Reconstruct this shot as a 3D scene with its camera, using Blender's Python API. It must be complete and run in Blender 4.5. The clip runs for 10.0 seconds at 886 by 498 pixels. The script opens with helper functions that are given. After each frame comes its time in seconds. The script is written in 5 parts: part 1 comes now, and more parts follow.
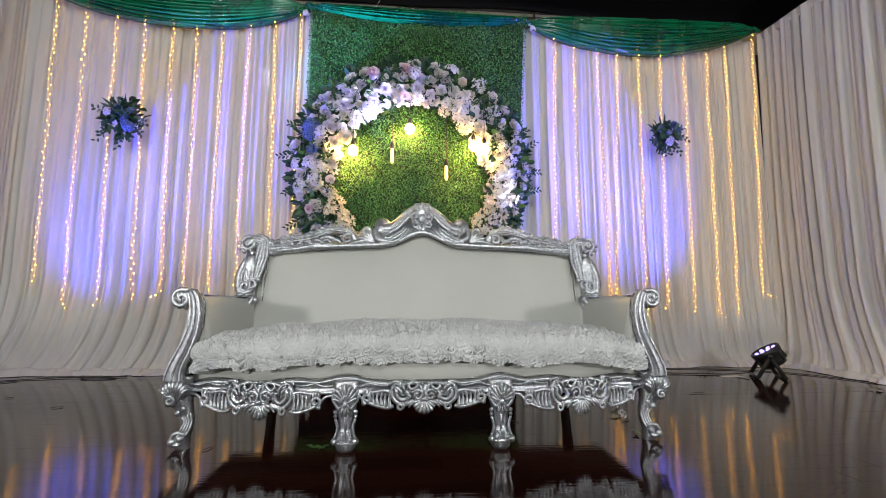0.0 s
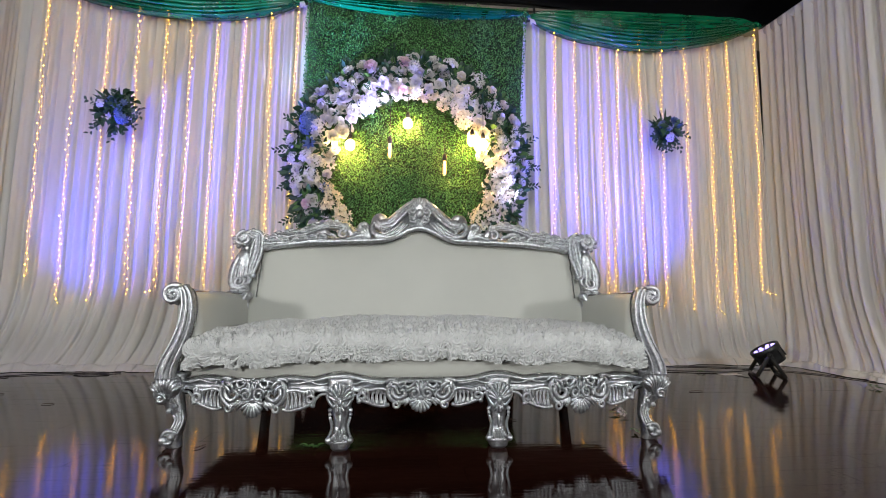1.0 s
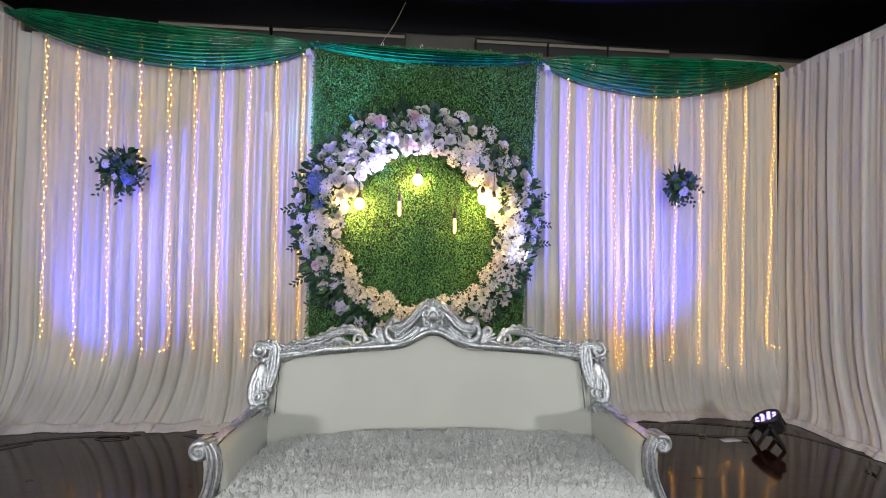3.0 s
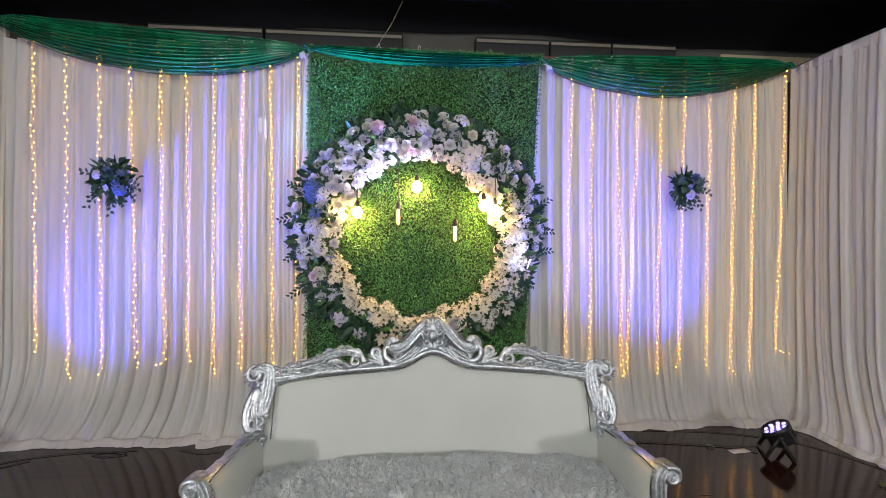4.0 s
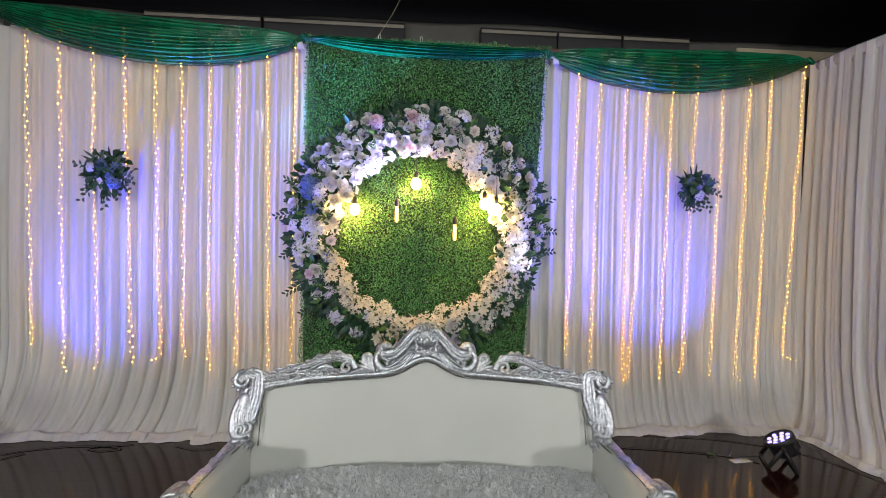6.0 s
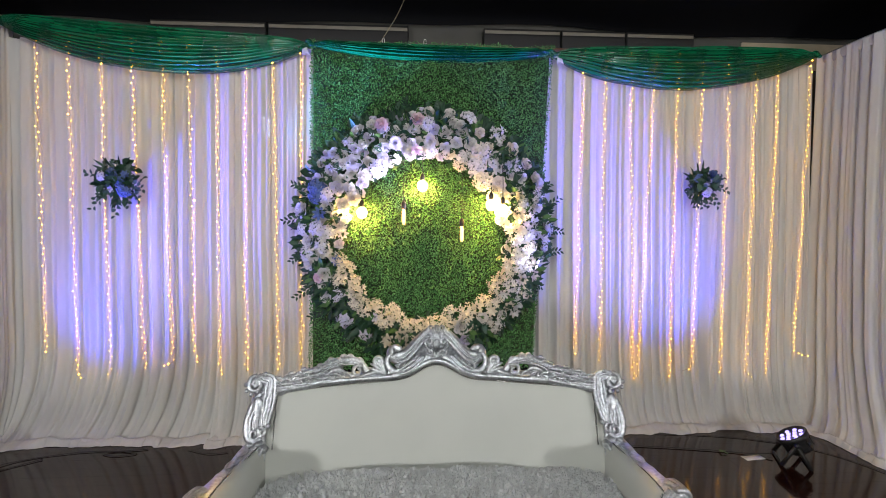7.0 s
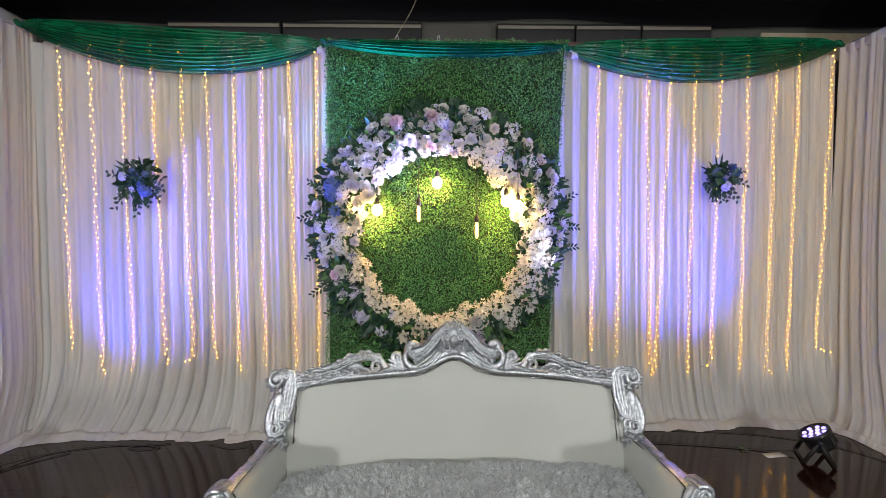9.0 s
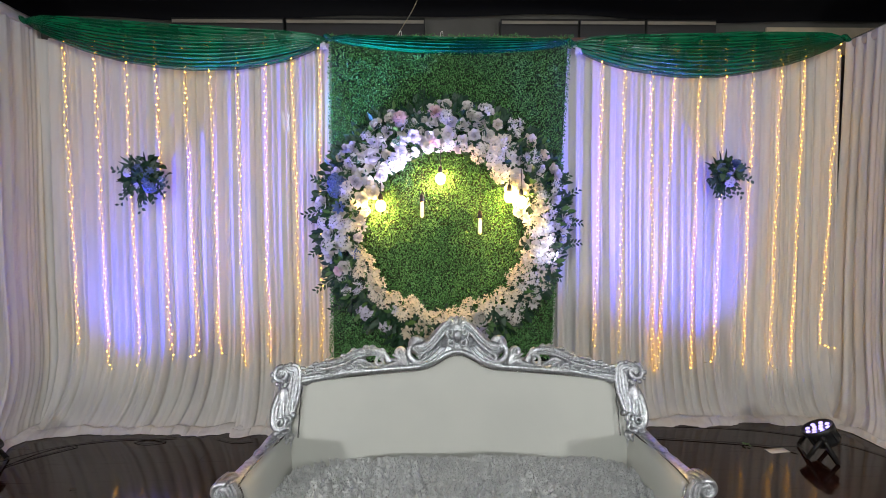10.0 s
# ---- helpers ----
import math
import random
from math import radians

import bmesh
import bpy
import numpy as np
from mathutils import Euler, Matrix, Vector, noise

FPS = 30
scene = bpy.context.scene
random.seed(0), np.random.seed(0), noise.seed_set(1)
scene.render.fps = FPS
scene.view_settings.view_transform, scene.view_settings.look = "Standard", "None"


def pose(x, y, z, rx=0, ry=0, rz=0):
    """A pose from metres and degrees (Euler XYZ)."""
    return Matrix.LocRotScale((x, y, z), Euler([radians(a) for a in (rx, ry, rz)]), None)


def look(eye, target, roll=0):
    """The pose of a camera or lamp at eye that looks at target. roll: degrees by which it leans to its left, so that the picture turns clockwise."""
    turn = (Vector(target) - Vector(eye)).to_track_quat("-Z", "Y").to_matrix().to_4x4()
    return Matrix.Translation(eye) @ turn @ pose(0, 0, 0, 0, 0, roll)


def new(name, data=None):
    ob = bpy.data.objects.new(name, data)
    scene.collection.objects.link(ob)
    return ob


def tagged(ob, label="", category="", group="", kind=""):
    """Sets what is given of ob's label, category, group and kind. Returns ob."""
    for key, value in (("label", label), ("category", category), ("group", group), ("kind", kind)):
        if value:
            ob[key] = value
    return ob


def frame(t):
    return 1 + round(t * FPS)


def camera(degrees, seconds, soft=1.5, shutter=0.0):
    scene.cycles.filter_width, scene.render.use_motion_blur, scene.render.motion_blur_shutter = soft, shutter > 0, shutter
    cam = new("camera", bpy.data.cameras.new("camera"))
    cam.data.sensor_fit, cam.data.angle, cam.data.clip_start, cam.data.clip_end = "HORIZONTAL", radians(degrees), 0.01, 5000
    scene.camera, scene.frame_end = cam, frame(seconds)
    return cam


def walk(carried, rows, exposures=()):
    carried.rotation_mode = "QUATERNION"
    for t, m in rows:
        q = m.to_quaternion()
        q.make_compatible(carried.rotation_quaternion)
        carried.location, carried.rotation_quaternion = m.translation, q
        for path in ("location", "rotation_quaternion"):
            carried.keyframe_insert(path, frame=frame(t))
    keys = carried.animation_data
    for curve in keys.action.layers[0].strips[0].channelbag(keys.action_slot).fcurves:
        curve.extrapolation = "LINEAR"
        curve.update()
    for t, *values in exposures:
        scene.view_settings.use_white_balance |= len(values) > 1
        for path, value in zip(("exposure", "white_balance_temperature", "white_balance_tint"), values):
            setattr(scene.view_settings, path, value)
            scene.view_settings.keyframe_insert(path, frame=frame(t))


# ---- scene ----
cam = camera(90.7, 10.0, soft=0.9, shutter=0.5)
METRES, EYE, TILT, LEAN, TURN = 1.4, 0.65, 6.5, 0.0, -5.0
ROWS = [
    (0.0, 0.0, 0.0, 0.0, 0.0, 0.0, -0.0),
    (0.5, 0.0002, 0.0119, -0.0031, -0.11, -0.23, -0.13),
    (1.0, 0.0029, 0.0275, -0.0021, -0.22, -0.48, -0.26),
    (1.5, 0.0053, 0.0313, 0.0151, -0.3, -0.7, -0.39),
    (2.0, -0.0129, 0.028, 0.1264, -0.31, -3.08, -1.07),
    (2.5, -0.032, 0.022, 0.3979, -0.16, -4.02, -1.1),
    (3.0, -0.0586, 0.051, 0.6228, -0.04, -5.06, -0.73),
    (4.5, -0.0201, 0.1781, 0.7369, 0.29, -6.89, -0.05),
    (5.0, 0.0069, 0.205, 0.7535, 0.87, -7.69, -1.26),
    (5.5, 0.008, 0.2082, 0.7791, 1.1, -7.91, -1.36),
    (7.0, -0.0101, 0.2003, 0.8102, 1.78, -7.96, 0.14),
    (7.5, -0.0153, 0.2027, 0.8043, 2.18, -8.11, 0.26),
    (8.0, -0.0204, 0.2017, 0.8021, 2.48, -8.14, 0.32),
    (8.5, -0.0255, 0.1982, 0.8068, 2.82, -8.23, 0.56),
    (9.0, -0.0325, 0.1934, 0.8088, 3.22, -8.35, 0.73),
    (9.5, -0.0337, 0.1883, 0.8068, 3.39, -8.57, 0.78),
    (10.0, -0.0364, 0.1872, 0.8045, 3.56, -8.77, 0.79),
]
walk(cam, [(t, pose(0, 0, EYE, TILT, LEAN, TURN) @ pose(METRES * x, METRES * y, METRES * z, 90 + pitch, roll, yaw)) for t, x, y, z, yaw, pitch, roll in ROWS])

# ---- light ----
world = bpy.data.worlds.new("world")
scene.world = world
world.use_nodes = True
world.node_tree.nodes["Background"].inputs[0].default_value = (0.9, 0.93, 1.0, 1)
world.node_tree.nodes["Background"].inputs[1].default_value = 0.0


def area_lamp(name, eye, target, size, power, colour):
    data = bpy.data.lights.new(name, "AREA")
    data.shape, data.size, data.energy, data.color = "DISK", size, power, colour
    ob = new(name, data)
    ob.matrix_world = look(eye, target)
    return ob


def spot_lamp(name, eye, target, degrees, blend, radius, power, colour):
    data = bpy.data.lights.new(name, "SPOT")
    data.spot_size, data.spot_blend, data.shadow_soft_size = radians(degrees), blend, radius
    data.energy, data.color = power, colour
    ob = new(name, data)
    ob.matrix_world = look(eye, target)
    return ob


# The hall's own lamps, low in front of the stage on both sides, and above.
area_lamp("hall_lamp_west", (-3.4, -1.9, 1.35), (3.2, 3.2, 1.5), 0.35, 112, (0.99, 0.99, 0.98))
area_lamp("hall_lamp_east", (3.6, -1.9, 1.35), (-2.3, 3.6, 1.7), 0.35, 98, (0.99, 0.99, 0.98))
area_lamp("hall_lamp_above", (0.0, -2.5, 4.0), (0.0, 3.5, 1.5), 1.6, 165, (0.97, 1.0, 0.98))
# The beams of the two par cans on the floor: violet up the drapes, blue lower down.
PAR_EAST, PAR_WEST = (3.02, 3.49, 0.21), (-3.47, 3.50, 0.21)
PAR_EAST_AIM, PAR_WEST_AIM = (1.75, 4.16, 2.5), (-2.3, 4.25, 2.1)
for eye, high, low, violet, blue, wide in ((PAR_EAST, (1.18, 4.10, 3.15), (1.35, 4.20, 3.1), 1000, 560, 76), (PAR_WEST, (-1.05, 4.00, 3.1), (-1.40, 4.20, 3.0), 1000, 430, 83)):
    way = (Vector(high) - Vector(eye)).normalized()
    spot_lamp("par_beam_violet", Vector(eye) + way * 0.06, high, 48, 1.0, 0.04, violet, (0.135, 0.13, 1.0))
    spot_lamp("par_beam_blue", Vector(eye) + way * 0.06, low, wide, 1.0, 0.04, blue, (0.04, 0.07, 1.0))
# The hot core of the east can's beam reaches the top of the wreath, that of the west can the head of the hedge.
spot_lamp("par_beam_core", Vector(PAR_EAST) + Vector((-0.04, 0.0, 0.05)), (-0.36, 3.95, 2.52), 12, 1.0, 0.03, 6600, (0.58, 0.60, 1.0))
spot_lamp("par_beam_core", Vector(PAR_WEST) + Vector((0.04, 0.0, 0.05)), (-0.42, 4.02, 3.42), 13, 1.0, 0.03, 4600, (0.15, 0.52, 1.0))

# ---- materials ----
def material(name, colour, rough=0.6, metal=0.0, colour2=None, scale=8.0, detail=4.0, bump=0.0, bump_scale=60.0, stretch=(1, 1, 1),
             rough2=None, island=0.0, emit=None, strength=0.0, translucent=0.0, sheen=0.0, coat=0.0, clear=0.0, spec=0.5):
    """A principled material with a two-scale colour and roughness variation and a fine bump."""
    mat = bpy.data.materials.new(name)
    mat.use_nodes = True
    tree = mat.node_tree
    nodes, links = tree.nodes, tree.links
    bsdf = nodes["Principled BSDF"]
    bsdf.inputs["Roughness"].default_value = rough
    bsdf.inputs["Metallic"].default_value = metal
    bsdf.inputs["Specular IOR Level"].default_value = spec
    bsdf.inputs["Sheen Weight"].default_value = sheen
    bsdf.inputs["Coat Weight"].default_value = coat
    bsdf.inputs["Coat Roughness"].default_value = 0.05
    coords = nodes.new("ShaderNodeTexCoord")
    mapping = nodes.new("ShaderNodeMapping")
    mapping.inputs["Scale"].default_value = stretch
    links.new(coords.outputs["Object"], mapping.inputs["Vector"])
    big = nodes.new("ShaderNodeTexNoise")
    big.inputs["Scale"].default_value, big.inputs["Detail"].default_value = scale, detail
    links.new(mapping.outputs["Vector"], big.inputs["Vector"])
    mix = nodes.new("ShaderNodeMix")
    mix.data_type = "RGBA"
    mix.inputs["A"].default_value = (*colour, 1)
    mix.inputs["B"].default_value = (*(colour2 or [0.82 * c for c in colour]), 1)
    ramp = nodes.new("ShaderNodeMapRange")
    ramp.inputs["From Min"].default_value, ramp.inputs["From Max"].default_value = 0.35, 0.68
    links.new(big.outputs["Fac"], ramp.inputs["Value"])
    fac = ramp.outputs["Result"]
    if island:
        geo = nodes.new("ShaderNodeNewGeometry")
        info = nodes.new("ShaderNodeObjectInfo")
        add = nodes.new("ShaderNodeMath")
        add.operation = "ADD"
        links.new(geo.outputs["Random Per Island"], add.inputs[0])
        links.new(info.outputs["Random"], add.inputs[1])
        wrap = nodes.new("ShaderNodeMath")
        wrap.operation = "FRACT"
        links.new(add.outputs[0], wrap.inputs[0])
        blend = nodes.new("ShaderNodeMix")
        blend.inputs["Factor"].default_value = island
        links.new(fac, blend.inputs["A"])
        links.new(wrap.outputs[0], blend.inputs["B"])
        fac = blend.outputs["Result"]
    links.new(fac, mix.inputs["Factor"])
    links.new(mix.outputs["Result"], bsdf.inputs["Base Color"])
    if rough2 is not None:
        r = nodes.new("ShaderNodeMapRange")
        r.inputs["To Min"].default_value, r.inputs["To Max"].default_value = rough, rough2
        links.new(big.outputs["Fac"], r.inputs["Value"])
        links.new(r.outputs["Result"], bsdf.inputs["Roughness"])
    if bump:
        fine = nodes.new("ShaderNodeTexNoise")
        fine.inputs["Scale"].default_value, fine.inputs["Detail"].default_value = bump_scale, 5
        links.new(mapping.outputs["Vector"], fine.inputs["Vector"])
        b = nodes.new("ShaderNodeBump")
        b.inputs["Strength"].default_value, b.inputs["Distance"].default_value = bump, 0.004
        links.new(fine.outputs["Fac"], b.inputs["Height"])
        links.new(b.outputs["Normal"], bsdf.inputs["Normal"])
    if emit:
        bsdf.inputs["Emission Color"].default_value = (*emit, 1)
        bsdf.inputs["Emission Strength"].default_value = strength
    out = nodes["Material Output"]
    last = bsdf.outputs["BSDF"]
    if translucent:
        t = nodes.new("ShaderNodeBsdfTranslucent")
        links.new(mix.outputs["Result"], t.inputs["Color"])
        m = nodes.new("ShaderNodeMixShader")
        m.inputs["Fac"].default_value = translucent
        links.new(last, m.inputs[1])
        links.new(t.outputs["BSDF"], m.inputs[2])
        last = m.outputs["Shader"]
    if clear:
        t = nodes.new("ShaderNodeBsdfTransparent")
        m = nodes.new("ShaderNodeMixShader")
        m.inputs["Fac"].default_value = clear
        links.new(last, m.inputs[1])
        links.new(t.outputs["BSDF"], m.inputs[2])
        last = m.outputs["Shader"]
    links.new(last, out.inputs["Surface"])
    return mat


M = {
    "floor": material("dark_lacquered_wood", (0.011, 0.0034, 0.0024), 0.012, colour2=(0.024, 0.0070, 0.0045), scale=3.0, stretch=(1, 14, 1), rough2=0.05, bump=0.095, bump_scale=5, island=0.55, spec=0.48),
    "drape": material("white_sheer_fabric", (0.82, 0.80, 0.765), 0.75, colour2=(0.74, 0.72, 0.69), scale=2.0, stretch=(6, 6, 0.6), bump=0.12, bump_scale=420, translucent=0.25, sheen=0.2),
    "green_satin": material("green_satin", (0.003, 0.18, 0.075), 0.26, colour2=(0.0015, 0.10, 0.042), scale=5, bump=0.05, bump_scale=300, clear=0.12),
    "black_cloth": material("black_ceiling_cloth", (0.003, 0.003, 0.0045), 0.7, spec=0.12, scale=1.5, bump=0.25, bump_scale=5),
    "black_wall": material("dark_painted_wall", (0.035, 0.033, 0.033), 0.8, scale=2, bump=0.1),
    "grey_wall": material("grey_painted_wall", (0.11, 0.105, 0.095), 0.8, spec=0.2, scale=3, bump=0.05),
    "beige": material("beige_painted_batten", (0.50, 0.42, 0.30), 0.6, scale=6, bump=0.05),
    "pale_strip": material("pale_metal_strip", (0.24, 0.21, 0.17), 0.5, scale=6, bump=0.05),
    "wood_batten": material("brown_wood_batten", (0.17, 0.085, 0.045), 0.6, scale=6, stretch=(1, 8, 8), bump=0.1),
    "dark_box": material("black_blind_housing", (0.012, 0.012, 0.012), 0.5, scale=4),
    "silver": material("silver_leaf_paint", (0.60, 0.62, 0.65), 0.25, 0.92, colour2=(0.37, 0.38, 0.40), scale=58, rough2=0.45, bump=0.46, bump_scale=120),
    "nail": material("pewter_nail_head", (0.42, 0.41, 0.40), 0.25, 1.0, scale=30),
    "leather": material("ivory_faux_leather", (0.465, 0.47, 0.43), 0.46, colour2=(0.43, 0.435, 0.40), scale=2.2, bump=0.16, bump_scale=260),
    "rosette": material("ivory_rosette_cloth", (0.60, 0.605, 0.60), 0.72, colour2=(0.49, 0.495, 0.495), scale=9, bump=0.12, bump_scale=300, sheen=0.3),
    "hedge": material("boxwood_leaf", (0.029, 0.108, 0.036), 0.25, colour2=(0.19, 0.45, 0.15), scale=3, island=0.85),
    "hedge_back": material("boxwood_mat", (0.012, 0.035, 0.010), 0.7, scale=9, bump=0.4, bump_scale=50),
    "leaf_dark": material("dark_eucalyptus_leaf", (0.010, 0.040, 0.022), 0.45, colour2=(0.028, 0.085, 0.042), scale=6, island=0.8),
    "leaf_grey": material("grey_green_leaf", (0.030, 0.062, 0.048), 0.42, colour2=(0.085, 0.145, 0.115), scale=6, island=0.85),
    "leaf_fresh": material("fresh_green_leaf", (0.06, 0.15, 0.035), 0.45, colour2=(0.10, 0.21, 0.06), scale=6, island=0.8),
    "petal_white": material("white_silk_petal", (0.82, 0.79, 0.77), 0.6, colour2=(0.74, 0.71, 0.69), scale=12, translucent=0.2, island=0.5),
    "petal_cream": material("cream_silk_petal", (0.86, 0.79, 0.67), 0.6, colour2=(0.82, 0.73, 0.59), scale=12, translucent=0.2, island=0.5),
    "petal_pink": material("pink_silk_petal", (0.80, 0.56, 0.62), 0.6, colour2=(0.84, 0.68, 0.72), scale=12, translucent=0.2, island=0.5),
    "petal_lilac": material("lilac_silk_petal", (0.70, 0.66, 0.82), 0.6, colour2=(0.78, 0.75, 0.84), scale=12, translucent=0.2, island=0.5),
    "petal_blue": material("blue_silk_petal", (0.09, 0.15, 0.38), 0.6, colour2=(0.20, 0.27, 0.52), scale=12, translucent=0.2, island=0.5),
    "black_plastic": material("black_plastic", (0.012, 0.012, 0.013), 0.38, scale=10, bump=0.05, bump_scale=200),
    "black_metal": material("black_powder_coat", (0.02, 0.02, 0.02), 0.45, 0.2, scale=10, bump=0.1, bump_scale=300),
    "wire": material("copper_fairy_wire", (0.45, 0.36, 0.22), 0.4, 0.5, scale=30),
    "paper": material("white_paper_scrap", (0.72, 0.70, 0.66), 0.7, scale=20),
    "twig": material("brown_twig", (0.07, 0.045, 0.03), 0.8, scale=30),
    "fairy": material("warm_fairy_glow", (1.0, 0.8, 0.5), 0.4, emit=(1.0, 0.43, 0.028), strength=19),
    "bulb": material("amber_bulb_glow", (1.0, 0.8, 0.5), 0.2, emit=(1.0, 0.60, 0.15), strength=190),
    "filament": material("filament_tube_glow", (1.0, 0.7, 0.4), 0.2, emit=(1.0, 0.52, 0.13), strength=3.0),
    "led": material("violet_led_glow", (0.6, 0.5, 1.0), 0.3, emit=(0.40, 0.34, 1.0), strength=2.1),
}


# ---- builders ----
def mesh_object(name, verts, faces, mat, parent=None, smooth=True):
    data = bpy.data.meshes.new(name)
    data.from_pydata([tuple(map(float, v)) for v in verts], [], [tuple(map(int, f)) for f in faces])
    if smooth:
        data.polygons.foreach_set("use_smooth", [True] * len(data.polygons))
    data.materials.append(mat)
    data.update()
    ob = new(name, data)
    if parent:
        ob.parent = parent
    return ob


def part(name, bm, mat, parent=None, label="", smooth=True):
    data = bpy.data.meshes.new(name)
    bmesh.ops.recalc_face_normals(bm, faces=bm.faces)
    for f in bm.faces:
        f.smooth = smooth
    bm.to_mesh(data)
    bm.free()
    data.materials.append(mat)
    ob = new(name, data)
    if parent:
        ob.parent = parent
    if label:
        tagged(ob, label)
    return ob


def empty(name, m=None):
    ob = new(name)
    ob.empty_display_size = 0.1
    if m:
        ob.matrix_world = m
    return ob


def add_box(bm, lo, hi, bevel=0.0, m=None):
    geo = bmesh.ops.create_cube(bm, size=1)
    vs = geo["verts"]
    for v in vs:
        v.co = Vector([lo[i] + (v.co[i] + 0.5) * (hi[i] - lo[i]) for i in range(3)])
    if m is not None:
        bmesh.ops.transform(bm, matrix=m, verts=vs)
    if bevel:
        edges = list({e for v in vs for e in v.link_edges})
        bmesh.ops.bevel(bm, geom=edges, offset=bevel, segments=2, profile=0.5, affect="EDGES")


def smooth_line(points, per=8):
    """A Catmull-Rom line through the points."""
    p = [Vector(q) for q in points]
    p = [p[0] * 2 - p[1]] + p + [p[-1] * 2 - p[-2]]
    out = []
    for i in range(1, len(p) - 2):
        for k in range(per):
            t = k / per
            a, b, c, d = p[i - 1], p[i], p[i + 1], p[i + 2]
            out.append(0.5 * ((2 * b) + (c - a) * t + (2 * a - 5 * b + 4 * c - d) * t * t + (3 * b - a - 3 * c + d) * t ** 3))
    out.append(p[-2])
    return out


def add_tube(bm, line, radius, sides=8, flat=1.0, up=(0, 1, 0)):
    """A tube along a line. radius: a number or a function of 0..1. flat: its depth along up against its width."""
    up = Vector(up)
    n = len(line)
    rings = []
    for i, c in enumerate(line):
        c = Vector(c)
        d = Vector(line[min(i + 1, n - 1)]) - Vector(line[max(i - 1, 0)])
        d = d.normalized() if d.length > 1e-9 else Vector((0, 0, 1))
        side = d.cross(up)
        side = side.normalized() if side.length > 1e-4 else d.orthogonal().normalized()
        deep = side.cross(d).normalized()
        r = radius(i / max(n - 1, 1)) if callable(radius) else radius
        rings.append([bm.verts.new(c + side * (r * math.cos(a)) + deep * (r * flat * math.sin(a))) for a in (2 * math.pi * k / sides for k in range(sides))])
    for a, b in zip(rings, rings[1:]):
        for k in range(sides):
            bm.faces.new((a[k], a[(k + 1) % sides], b[(k + 1) % sides], b[k]))
    bm.faces.new(rings[0][::-1])
    bm.faces.new(rings[-1])


def add_blob(bm, centre, size, u=8, v=6, m=None):
    geo = bmesh.ops.create_uvsphere(bm, u_segments=u, v_segments=v, radius=1)
    mat = Matrix.Translation(centre) @ (m or Matrix()) @ Matrix.Diagonal((*size, 1))
    bmesh.ops.transform(bm, matrix=mat, verts=geo["verts"])


def add_lathe(bm, profile, sides=14, m=None):
    """A turned body: profile rows of (radius, height)."""
    rings = []
    for r, z in profile:
        rings.append([bm.verts.new((m or Matrix()) @ Vector((r * math.cos(2 * math.pi * k / sides), r * math.sin(2 * math.pi * k / sides), z))) for k in range(sides)])
    for a, b in zip(rings, rings[1:]):
        for k in range(sides):
            bm.faces.new((a[k], a[(k + 1) % sides], b[(k + 1) % sides], b[k]))
    bm.faces.new(rings[0][::-1])
    bm.faces.new(rings[-1])

# ---- structure ----
def box_structure(name, lo, hi, mat, label, category):
    bm = bmesh.new()
    add_box(bm, lo, hi)
    return tagged(part(name, bm, mat, None, smooth=False), label, category, kind="structure")


box_structure("wall_north", (-9, 4.72, 0), (9, 4.92, 4.6), M["grey_wall"], "grey painted hall wall behind the drapes", "wall")
box_structure("wall_west", (-9.2, -9, 0), (-9, 4.92, 4.6), M["black_wall"], "dark painted side wall of the hall", "wall")
box_structure("wall_east", (9, -9, 0), (9.2, 4.92, 4.6), M["black_wall"], "dark painted side wall of the hall", "wall")
box_structure("wall_south", (-9.2, -9.2, 0), (9.2, -9, 4.6), M["black_wall"], "dark painted rear wall of the hall", "wall")


def ceiling_cloth():
    nx, ny = 90, 60
    vs, fs = [], []
    for j in range(ny + 1):
        v = j / ny
        y = 4.66 - 13.7 * v ** 1.6
        for i in range(nx + 1):
            x = -9 + 18 * i / nx
            z = 3.96 + 0.30 * (1 - math.exp(-v * 9)) + 0.035 * math.sin(1.1 * x + 5 * math.sqrt(4.7 - y)) + 0.02 * math.sin(2.7 * x - 3.1 * y)
            z += 0.05 * noise.noise((x * 0.5, y * 0.9, 3))
            vs.append((x, y, z))
    for j in range(ny):
        for i in range(nx):
            a = j * (nx + 1) + i
            fs.append((a, a + 1, a + nx + 2, a + nx + 1))
    return tagged(mesh_object("ceiling", vs, fs, M["black_cloth"]), "black cloth ceiling hanging in soft folds", "ceiling", kind="structure")


ceiling_cloth()
box_structure("roof_slab", (-9.2, -9.2, 4.6), (9.2, 4.92, 4.7), M["black_wall"], "dark roof above the cloth ceiling", "roof")


